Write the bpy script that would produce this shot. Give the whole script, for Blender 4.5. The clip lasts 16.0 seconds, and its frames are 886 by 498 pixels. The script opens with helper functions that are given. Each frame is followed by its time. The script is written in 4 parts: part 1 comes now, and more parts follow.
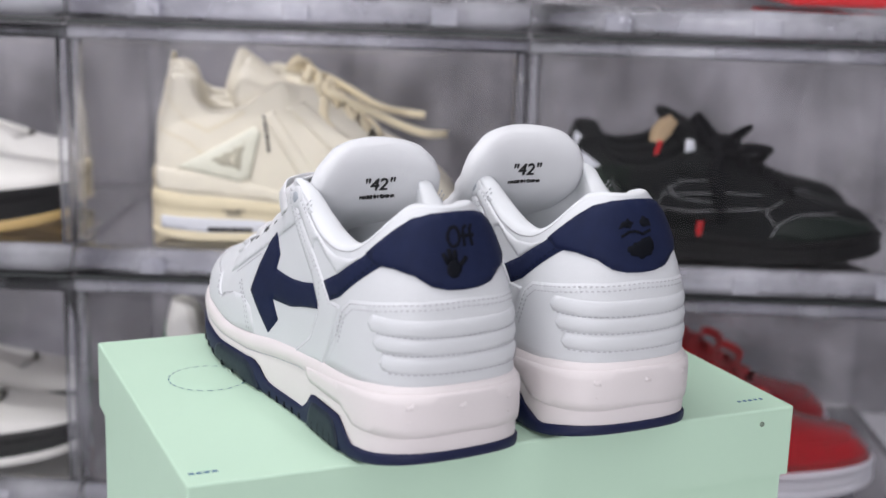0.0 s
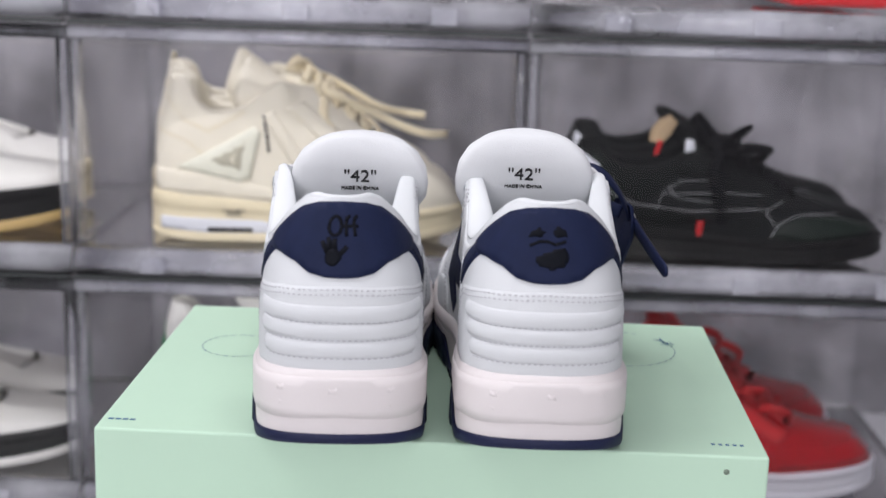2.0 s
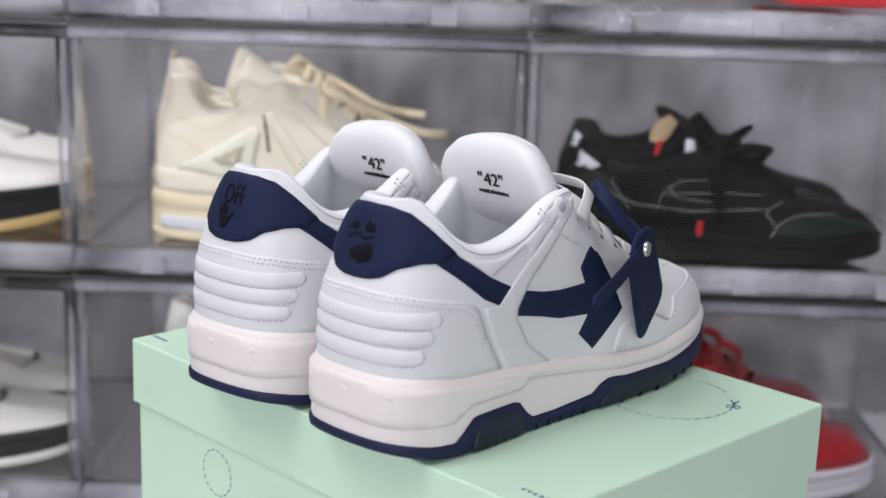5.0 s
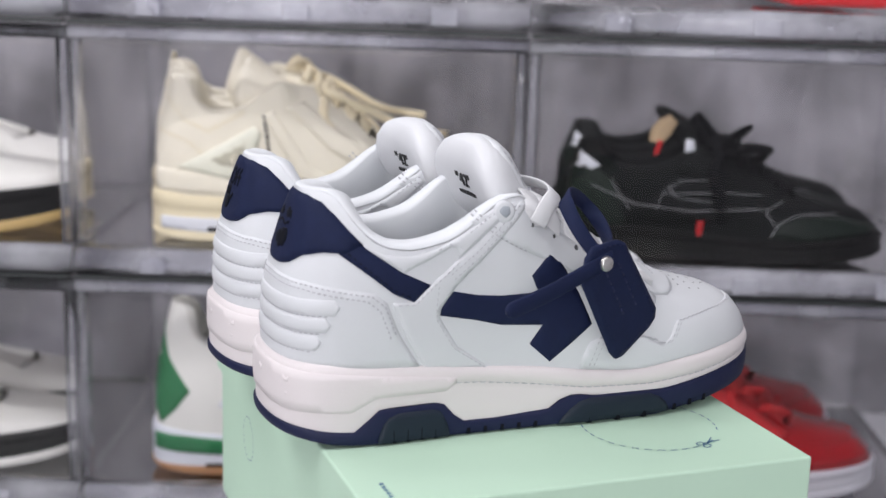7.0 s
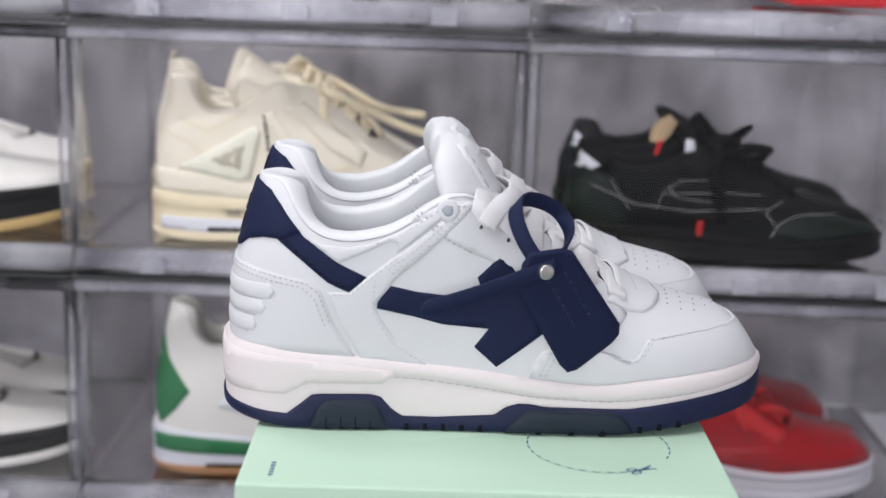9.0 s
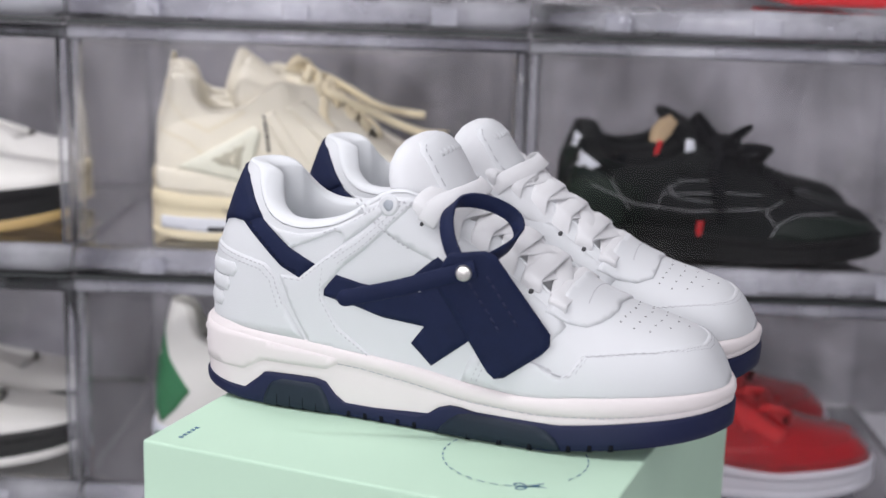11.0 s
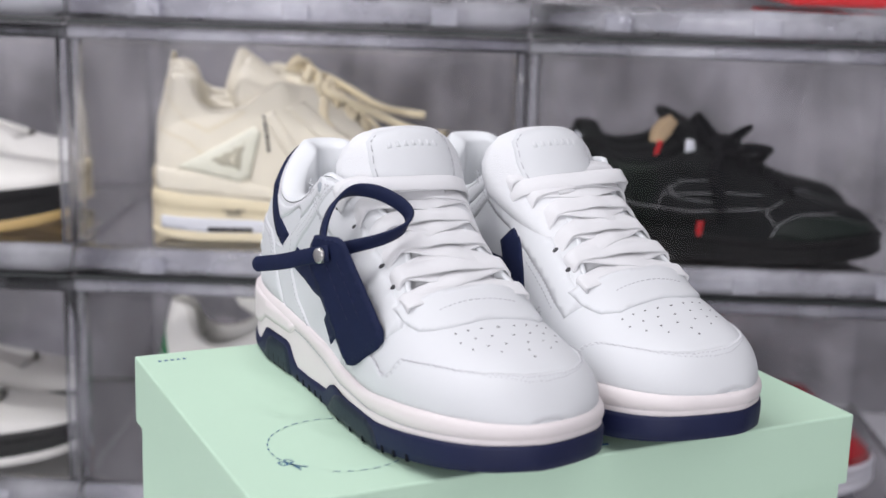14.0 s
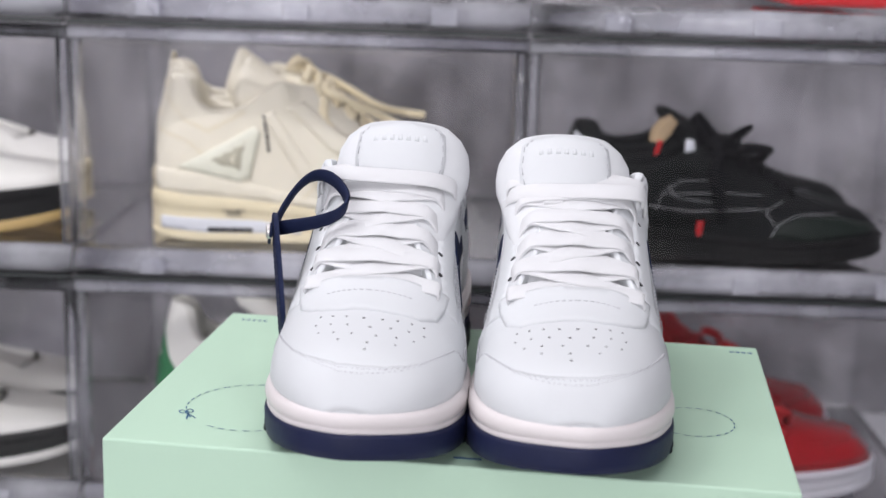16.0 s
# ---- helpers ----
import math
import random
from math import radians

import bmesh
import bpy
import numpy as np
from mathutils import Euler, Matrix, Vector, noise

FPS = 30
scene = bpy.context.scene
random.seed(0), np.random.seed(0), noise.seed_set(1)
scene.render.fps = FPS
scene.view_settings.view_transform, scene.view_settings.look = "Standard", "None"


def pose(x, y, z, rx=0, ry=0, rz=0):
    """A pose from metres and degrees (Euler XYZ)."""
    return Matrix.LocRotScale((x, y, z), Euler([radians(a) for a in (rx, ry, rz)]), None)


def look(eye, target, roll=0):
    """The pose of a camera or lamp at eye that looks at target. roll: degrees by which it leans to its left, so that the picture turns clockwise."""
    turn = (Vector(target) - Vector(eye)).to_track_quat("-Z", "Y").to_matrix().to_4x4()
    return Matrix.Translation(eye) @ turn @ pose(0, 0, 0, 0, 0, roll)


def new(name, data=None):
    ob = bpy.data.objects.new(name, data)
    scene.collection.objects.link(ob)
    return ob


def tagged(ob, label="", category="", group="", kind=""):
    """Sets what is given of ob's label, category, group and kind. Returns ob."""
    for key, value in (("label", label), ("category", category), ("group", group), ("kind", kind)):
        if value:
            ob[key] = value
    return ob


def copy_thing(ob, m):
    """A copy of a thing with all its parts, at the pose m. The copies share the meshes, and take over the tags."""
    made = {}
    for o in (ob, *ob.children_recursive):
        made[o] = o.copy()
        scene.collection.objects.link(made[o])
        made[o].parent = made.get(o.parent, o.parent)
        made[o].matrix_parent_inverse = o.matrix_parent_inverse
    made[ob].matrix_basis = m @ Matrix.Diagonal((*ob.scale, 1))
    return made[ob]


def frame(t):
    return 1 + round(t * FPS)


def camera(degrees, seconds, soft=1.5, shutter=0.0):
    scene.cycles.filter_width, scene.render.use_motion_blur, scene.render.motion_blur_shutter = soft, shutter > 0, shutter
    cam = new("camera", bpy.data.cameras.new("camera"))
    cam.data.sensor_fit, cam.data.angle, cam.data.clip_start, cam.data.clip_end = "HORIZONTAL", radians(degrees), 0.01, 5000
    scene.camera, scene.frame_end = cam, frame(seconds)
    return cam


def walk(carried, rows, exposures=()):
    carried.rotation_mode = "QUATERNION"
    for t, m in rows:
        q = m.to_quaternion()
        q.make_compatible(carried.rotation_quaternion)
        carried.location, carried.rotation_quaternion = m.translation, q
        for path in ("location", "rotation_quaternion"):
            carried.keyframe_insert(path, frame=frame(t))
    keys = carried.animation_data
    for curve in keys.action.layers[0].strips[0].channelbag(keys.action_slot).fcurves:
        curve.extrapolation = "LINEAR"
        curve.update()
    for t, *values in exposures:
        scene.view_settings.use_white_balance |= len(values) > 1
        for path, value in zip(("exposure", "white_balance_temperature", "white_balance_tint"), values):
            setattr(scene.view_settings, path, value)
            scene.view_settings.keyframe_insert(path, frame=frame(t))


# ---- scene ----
CAM_Z = 0.14 + 0.269
cam = camera(36.04, 16.0)
cam.data.dof.use_dof = True
cam.data.dof.focus_distance = 0.79
cam.data.dof.aperture_fstop = 6.5
EYE = pose(0, -0.8, CAM_Z, 0, 0, 0.703) @ pose(0, 0, 0, 90 - 13.18, 0, 0) @ pose(0, 0, 0, 0, 0, 1.863)
walk(cam, [(0.0, EYE), (16.0, EYE)], exposures=[(0.0, 0.0), (16.0, 0.0)])

# ---- light: cool ceiling panels of a shop and added fill panels, soft all round ----
world = bpy.data.worlds.new("world")
scene.world = world
world.use_nodes = True
world.node_tree.nodes["Background"].inputs[0].default_value = (0.9, 0.88, 0.92, 1)
world.node_tree.nodes["Background"].inputs[1].default_value = 0.2


def light_panel(eye, target, sx, sy, watts):
    d = bpy.data.lights.new("light_panel", "AREA")
    d.shape, d.size, d.size_y, d.energy, d.color = "RECTANGLE", sx, sy, watts, (0.98, 0.962, 1.0)
    ob = new("light_panel", d)
    ob.matrix_world = look(eye, target)
    return ob


# unseen panel, tilted to brighten the left cases
light_panel((-1.2, -0.5, 1.70), (-0.7, 0.5, -0.1), 1.0, 0.6, 13)
light_panel((1.1, -0.9, 1.78), (1.1, -0.85, 0), 1.0, 0.6, 2.5)
# added upright fill before the front wall, to lift the sides facing the camera
light_panel((-0.85, -4.6, 0.90), (-0.3, 0.0, 0.10), 3.0, 1.7, 93)
# unseen panel, set over the left cases to lift their back
light_panel((-0.80, 0.56, 1.78), (-0.80, 0.58, 0), 1.0, 0.3, 7)
# small bright downlights that glint on the plastic
for lx, ly in ((-0.80, -0.25), (-0.42, -0.25), (-0.04, -0.25), (0.34, -0.25)):
    light_panel((lx, ly, 1.76), (lx, ly + 0.02, 0), 0.22, 0.05, 2.8)


# ---- materials ----
def material(name, color, rough=0.5, metal=0.0, vary=0.06, scale=40.0, bump=0.0, bump_scale=600.0, spec=0.5, coat=0.0, sheen=0.0, stain=None, spread=0.0):
    m = bpy.data.materials.new(name)
    m.use_nodes = True
    nt = m.node_tree
    b = nt.nodes["Principled BSDF"]
    b.inputs["Metallic"].default_value = metal
    b.inputs["Specular IOR Level"].default_value = spec
    b.inputs["Coat Weight"].default_value = coat
    b.inputs["Sheen Weight"].default_value = sheen
    tc = nt.nodes.new("ShaderNodeTexCoord")
    n1 = nt.nodes.new("ShaderNodeTexNoise")
    n1.inputs["Scale"].default_value = scale
    n1.inputs["Detail"].default_value = 5
    nt.links.new(tc.outputs["Object"], n1.inputs["Vector"])
    ramp = nt.nodes.new("ShaderNodeMix")
    ramp.data_type = "RGBA"
    lo = [max(0.0, c * (1 - vary)) for c in color]
    hi = stain or [min(1.0, c * (1 + vary)) for c in color]
    ramp.inputs[6].default_value = (*lo, 1)
    ramp.inputs[7].default_value = (*hi, 1)
    if spread:
        mr = nt.nodes.new("ShaderNodeMapRange")
        mr.inputs[1].default_value, mr.inputs[2].default_value = 0.5 - spread, 0.5 + spread
        nt.links.new(n1.outputs["Fac"], mr.inputs[0])
        nt.links.new(mr.outputs[0], ramp.inputs[0])
    else:
        nt.links.new(n1.outputs["Fac"], ramp.inputs[0])
    nt.links.new(ramp.outputs[2], b.inputs["Base Color"])
    rr = nt.nodes.new("ShaderNodeMapRange")
    rr.inputs[3].default_value, rr.inputs[4].default_value = rough - 0.06, min(1, rough + 0.08)
    n2 = nt.nodes.new("ShaderNodeTexNoise")
    n2.inputs["Scale"].default_value = scale * 6
    nt.links.new(tc.outputs["Object"], n2.inputs["Vector"])
    nt.links.new(n2.outputs["Fac"], rr.inputs[0])
    nt.links.new(rr.outputs[0], b.inputs["Roughness"])
    if bump:
        n3 = nt.nodes.new("ShaderNodeTexNoise")
        n3.inputs["Scale"].default_value = bump_scale
        n3.inputs["Detail"].default_value = 3
        nt.links.new(tc.outputs["Object"], n3.inputs["Vector"])
        bp = nt.nodes.new("ShaderNodeBump")
        bp.inputs["Strength"].default_value = bump
        bp.inputs["Distance"].default_value = 0.0006
        nt.links.new(n3.outputs["Fac"], bp.inputs["Height"])
        nt.links.new(bp.outputs[0], b.inputs["Normal"])
    return m


def acrylic(name, tint, gloss, milk, milk_color=(0.6, 0.6, 0.65), ior=1.49, wavy=0.0, streak=1.0):
    """Clear plastic: lets light through, mirrors by Fresnel, and mixes in patchy diffuse milk."""
    m = bpy.data.materials.new(name)
    m.use_nodes = True
    nt = m.node_tree
    for n in list(nt.nodes):
        nt.nodes.remove(n)
    out = nt.nodes.new("ShaderNodeOutputMaterial")
    tr = nt.nodes.new("ShaderNodeBsdfTransparent")
    tr.inputs[0].default_value = (*tint, 1)
    gl = nt.nodes.new("ShaderNodeBsdfGlossy")
    gl.inputs["Roughness"].default_value = gloss
    df = nt.nodes.new("ShaderNodeBsdfDiffuse")
    df.inputs[0].default_value = (*milk_color, 1)
    fr = nt.nodes.new("ShaderNodeFresnel")
    fr.inputs[0].default_value = ior
    tc = nt.nodes.new("ShaderNodeTexCoord")
    nz = nt.nodes.new("ShaderNodeTexNoise")
    nz.inputs["Scale"].default_value = 9
    nz.inputs["Detail"].default_value = 6
    mp = nt.nodes.new("ShaderNodeMapping")
    mp.inputs["Scale"].default_value = (streak, streak, 1.0)
    nt.links.new(tc.outputs["Object"], mp.inputs["Vector"])
    nt.links.new(mp.outputs[0], nz.inputs["Vector"])
    mr = nt.nodes.new("ShaderNodeMapRange")
    mr.inputs[1].default_value, mr.inputs[2].default_value = 0.36, 0.68
    mr.inputs[3].default_value, mr.inputs[4].default_value = milk * 0.2, milk * 1.9
    nt.links.new(nz.outputs["Fac"], mr.inputs[0])
    a = nt.nodes.new("ShaderNodeMixShader")
    nt.links.new(mr.outputs[0], a.inputs[0])
    nt.links.new(tr.outputs[0], a.inputs[1])
    nt.links.new(df.outputs[0], a.inputs[2])
    b = nt.nodes.new("ShaderNodeMixShader")
    nt.links.new(fr.outputs[0], b.inputs[0])
    nt.links.new(a.outputs[0], b.inputs[1])
    nt.links.new(gl.outputs[0], b.inputs[2])
    nt.links.new(b.outputs[0], out.inputs[0])
    if wavy:
        nw = nt.nodes.new("ShaderNodeTexNoise")
        nw.inputs["Scale"].default_value = 45
        nt.links.new(tc.outputs["Object"], nw.inputs["Vector"])
        bp = nt.nodes.new("ShaderNodeBump")
        bp.inputs["Strength"].default_value, bp.inputs["Distance"].default_value = wavy, 0.004
        nt.links.new(nw.outputs["Fac"], bp.inputs["Height"])
        nt.links.new(bp.outputs[0], gl.inputs["Normal"])
    return m


WHITE = material("white_leather", (0.665, 0.68, 0.70), 0.52, vary=0.02, bump=0.22, bump_scale=1400, spec=0.35)
LINING = material("white_lining", (0.72, 0.74, 0.76), 0.75, vary=0.03, bump=0.2, bump_scale=2500)
MESH = material("white_mesh", (0.74, 0.75, 0.77), 0.8, vary=0.05, bump=0.8, bump_scale=1500)
NAVY = material("navy_nubuck", (0.0078, 0.0132, 0.047), 0.7, vary=0.2, scale=120, bump=0.2, bump_scale=1800, spec=0.22)
NEAR_BLACK = material("near_black", (0.003, 0.004, 0.008), 0.7, vary=0.2, spec=0.15)
RUBBER = material("navy_rubber", (0.008, 0.012, 0.048), 0.55, vary=0.12, bump=0.1, spec=0.3)
LUG = material("slate_rubber", (0.010, 0.018, 0.032), 0.5, vary=0.15, bump=0.1, spec=0.3)
FOAM = material("off_white_rubber", (0.74, 0.69, 0.69), 0.52, vary=0.025, bump=0.12, bump_scale=900)
LACE = material("white_lace", (0.73, 0.73, 0.745), 0.8, vary=0.04, bump=0.7, bump_scale=1700)
THREAD = material("pale_thread", (0.48, 0.48, 0.51), 0.8, vary=0.1)
HOLE_SHADE = material("hole_shade", (0.06, 0.06, 0.065), 0.9, vary=0.1)
INK = material("black_ink", (0.012, 0.012, 0.014), 0.6, vary=0.1)
STEEL = material("nickel", (0.62, 0.60, 0.58), 0.28, 1.0, vary=0.05, scale=300)
MINT = material("mint_board", (0.52, 0.72, 0.56), 0.6, vary=0.025, scale=8, bump=0.12, bump_scale=1200)
PRINT = material("blue_print", (0.06, 0.16, 0.27), 0.6, vary=0.1)
CLEAR = acrylic("clear_acrylic", (0.98, 0.975, 0.985), 0.04, 0.006)
CLEAR_SIDE = acrylic("clear_side_acrylic", (0.97, 0.965, 0.985), 0.08, 0.05, ior=1.18)
# pale upright streaks in this milk are painted reflections
CLEAR_BACK = acrylic("clear_back_acrylic", (0.96, 0.955, 0.975), 0.12, 0.17, (0.64, 0.62, 0.66), streak=3.0)
RAIL = acrylic("thick_acrylic", (0.86, 0.86, 0.91), 0.06, 0.30, (0.80, 0.80, 0.86), wavy=0.55, ior=1.42)
POST = acrylic("post_acrylic", (0.93, 0.93, 0.95), 0.06, 0.12, (0.80, 0.80, 0.86), wavy=0.15, ior=1.25)
DARK_EDGE = material("grey_edge", (0.03, 0.035, 0.035), 0.4, vary=0.2)
# strong mottling paints the smudged reflections of the cases into the wall colour
WALL = material("reflection_mottled_wall", (0.27, 0.262, 0.28), 0.5, vary=0.5, scale=6.5, spread=0.11, bump=0.1, bump_scale=90)
PLAIN = material("room_paint", (0.70, 0.70, 0.72), 0.8, vary=0.04, scale=2)
FLOOR = material("grey_floor", (0.36, 0.36, 0.37), 0.4, vary=0.15, scale=4)
TABLE = material("white_laminate", (0.7, 0.7, 0.7), 0.4, vary=0.03)


# ---- mesh helpers ----
def part(name, bm, mat, parent=None, label="", smooth=True):
    """Links a bmesh as one mesh object under a thing or a part."""
    me = bpy.data.meshes.new(name)
    bmesh.ops.recalc_face_normals(bm, faces=bm.faces)
    bm.to_mesh(me)
    bm.free()
    me.materials.append(mat)
    if smooth:
        for p in me.polygons:
            p.use_smooth = True
    ob = new(name, me)
    if parent:
        ob.parent = parent
    if label:
        ob["label"] = label
    return ob


def mesh_part(name, verts, faces, mat, parent=None, label="", smooth=True):
    bm = bmesh.new()
    vs = [bm.verts.new(v) for v in verts]
    for f in faces:
        if len(set(f)) == len(f):
            try:
                bm.faces.new([vs[i] for i in f])
            except ValueError:
                pass
    bmesh.ops.remove_doubles(bm, verts=bm.verts, dist=1e-6)
    return part(name, bm, mat, parent, label, smooth)


def slab(bm, x0, x1, y0, y1, z0, z1, bevel=0.0, seg=2):
    r = bmesh.ops.create_cube(bm, size=1.0, matrix=Matrix.LocRotScale(((x0 + x1) / 2, (y0 + y1) / 2, (z0 + z1) / 2), None, (x1 - x0, y1 - y0, z1 - z0)))
    if bevel:
        vs = set(r["verts"])
        bmesh.ops.bevel(bm, geom=[e for e in bm.edges if e.verts[0] in vs and e.verts[1] in vs], offset=bevel, segments=seg, affect="EDGES", profile=0.5)
    return bm


def rail_part(name, dims, parent, label, bevel, seg=5, axis=0, mat=None):
    """A bar whose long edges alone are rounded."""
    bm = slab(bmesh.new(), *dims)
    es = [e for e in bm.edges if abs((e.verts[0].co - e.verts[1].co).normalized()[axis]) > 0.9]
    bmesh.ops.bevel(bm, geom=es, offset=bevel, segments=seg, affect="EDGES", profile=0.5)
    return part(name, bm, mat or RAIL, parent, label)


def slab_part(name, dims, mat, parent=None, label="", bevel=0.002, seg=2):
    bm = slab(bmesh.new(), *dims, bevel=bevel, seg=seg)
    if mat.name.startswith("clear"):
        # a moulded sheet, open behind, so that a look through it meets one face
        k = min(range(3), key=lambda i: dims[2 * i + 1] - dims[2 * i])
        bmesh.ops.delete(bm, geom=[f for f in bm.faces if f.normal[k] > 0.9], context="FACES")
    ob = part(name, bm, mat, parent, label, smooth=False)
    if mat.name.startswith("clear"):
        ob.visible_shadow = False
    return ob


def cone_part(name, m, r1, r2, depth, mat, parent=None, label="", seg=24, bevel=0.0):
    bm = bmesh.new()
    bmesh.ops.create_cone(bm, cap_ends=True, segments=seg, radius1=r1, radius2=r2, depth=depth, matrix=m)
    if bevel:
        bmesh.ops.bevel(bm, geom=[e for e in bm.edges if len(e.link_faces) == 2 and any(len(f.verts) > 4 for f in e.link_faces)], offset=bevel, segments=2, affect="EDGES", profile=0.5)
    return part(name, bm, mat, parent, label)


def smooth_table(rows):
    """A monotone cubic through rows of (x, y)."""
    x, y = np.array([r[0] for r in rows], float), np.array([r[1] for r in rows], float)
    h, d = np.diff(x), np.diff(y) / np.diff(x)
    m = np.zeros(len(x))
    m[0], m[-1] = d[0], d[-1]
    for i in range(1, len(x) - 1):
        if d[i - 1] * d[i] > 0:
            w1, w2 = 2 * h[i] + h[i - 1], h[i] + 2 * h[i - 1]
            m[i] = (w1 + w2) / (w1 / d[i - 1] + w2 / d[i])

    def f(v):
        v = min(max(v, x[0]), x[-1])
        i = min(max(int(np.searchsorted(x, v)) - 1, 0), len(x) - 2)
        s = (v - x[i]) / h[i]
        return float((1 + 2 * s) * (1 - s) ** 2 * y[i] + s * (1 - s) ** 2 * h[i] * m[i] + s * s * (3 - 2 * s) * y[i + 1] + s * s * (s - 1) * h[i] * m[i + 1])
    return f


def grid_faces(nr, nc, close=False):
    out = []
    for r in range(nr - 1):
        for c in range(nc if close else nc - 1):
            d = (c + 1) % nc
            out.append((r * nc + c, r * nc + d, (r + 1) * nc + d, (r + 1) * nc + c))
    return out


# ---- the room ----
ROOM = (("floor", (-2.5, 2.5, -5.0, 0.95, -0.95, -0.90), FLOOR), ("ceiling", (-2.5, 2.5, -5.0, 0.95, 1.80, 1.86), PLAIN),
        ("wall_back", (-2.5, 2.5, 0.86, 0.95, -0.90, 1.80), WALL), ("wall_front", (-2.5, 2.5, -5.0, -4.92, -0.90, 1.80), PLAIN),
        ("wall_left", (-2.5, -2.42, -4.92, 0.86, -0.90, 1.80), PLAIN), ("wall_right", (2.42, 2.5, -4.92, 0.86, -0.90, 1.80), PLAIN))
for nm, dims, mt in ROOM:
    tagged(slab_part(nm, dims, mt, bevel=0), kind="structure", label="plain painted " + nm.split("_")[0] + " of the shop", category=nm.split("_")[0])


# ---- shelf of clear cases ----
CW, CH, CD, SHELF_Y = 0.406, 0.230, 0.30, 0.40


def display_case():
    """A clear drop-front shoe case; its base point is the middle of its front bottom edge."""
    t = new("display_case")
    w = CW / 2
    slab_part("base_panel", (-w + 0.004, w - 0.004, 0.004, CD, -0.004, 0.0), CLEAR, t)
    rail_part("base_rail", (-w + 0.0008, w - 0.0008, -0.012, 0.012, -0.027, -0.002), t, "thick clear base rail", 0.009)
    slab_part("top_panel", (-w + 0.004, w - 0.004, 0.004, CD, CH - 0.033, CH - 0.030), CLEAR, t)
    slab_part("base_lip", (-w + 0.002, w - 0.002, -0.008, 0.010, -0.0325, -0.0285), DARK_EDGE, t, "dark thin edge under the base rail", 0.001)
    for lx in (-0.128, 0.0, 0.128):
        slab_part("latch", (lx - 0.012, lx + 0.012, -0.016, -0.011, -0.024, -0.008), RAIL, t, bevel=0.002)
    rail_part("top_rail", (-w + 0.0008, w - 0.0008, -0.004, 0.006, CH - 0.046, CH - 0.034), t, "", 0.0035, 4)
    slab_part("side_panel", (-w + 0.002, -w + 0.006, 0.012, CD, 0.0, CH - 0.034), CLEAR_SIDE, t)
    slab_part("side_panel", (w - 0.006, w - 0.002, 0.012, CD, 0.0, CH - 0.034), CLEAR_SIDE, t)
    rail_part("corner_post", (-w + 0.001, -w + 0.0105, -0.003, 0.012, 0.0, CH - 0.046), t, "", 0.0035, 4, 2, POST)
    rail_part("corner_post", (w - 0.0105, w - 0.001, -0.003, 0.012, 0.0, CH - 0.046), t, "", 0.0035, 4, 2, POST)
    slab_part("back_panel", (-w + 0.004, w - 0.004, CD, CD + 0.004, 0.0, CH - 0.034), CLEAR_BACK, t)
    slab_part("door", (-w + 0.012, w - 0.012, -0.003, 0.0, 0.002, CH - 0.050), CLEAR, t, "clear drop-front door", 0.001)
    return tagged(t, "clear acrylic drop-front shoe case stacked with others", "display case", "stacked shoe cases")


CASE_X, CASE_Z = (-0.351 - CW / 2, -0.351 + CW / 2, 0.055 + CW / 2), (-0.108, 0.122, 0.352)
first = display_case()
first.matrix_basis = pose(CASE_X[0], SHELF_Y, CASE_Z[0])
for i, cx in enumerate(CASE_X):
    for j, cz in enumerate(CASE_Z):
        if i or j:
            copy_thing(first, pose(cx, SHELF_Y, cz))
shelf_bench = new("bench")
slab_part("bench_top", (-0.80, 0.52, 0.37, 0.75, -0.175, -0.136), PLAIN, shelf_bench, bevel=0.003)
for bx in (-0.76, 0.46):
    for by in (0.41, 0.69):
        slab_part("leg", (bx - 0.02, bx + 0.02, by - 0.02, by + 0.02, -0.90, -0.175), PLAIN, shelf_bench)
tagged(shelf_bench, "pale painted bench under the clear shoe cases", "bench")

# ---- stand and turntable under the box ----
stand = new("table")
slab_part("tabletop", (-0.30, 0.30, -0.30, 0.10, -0.040, -0.012), TABLE, stand, bevel=0.004)
for bx in (-0.27, 0.27):
    for by in (-0.27, 0.07):
        slab_part("leg", (bx - 0.02, bx + 0.02, by - 0.02, by + 0.02, -0.90, -0.040), TABLE, stand)
tagged(stand, "small white laminate table under the turntable", "table")
turntable = tagged(cone_part("turntable", pose(0, 0, -0.006), 0.095, 0.095, 0.012, TABLE, bevel=0.002, seg=48), "flat white turntable disc on the table", "turntable")
TOP = 0.14


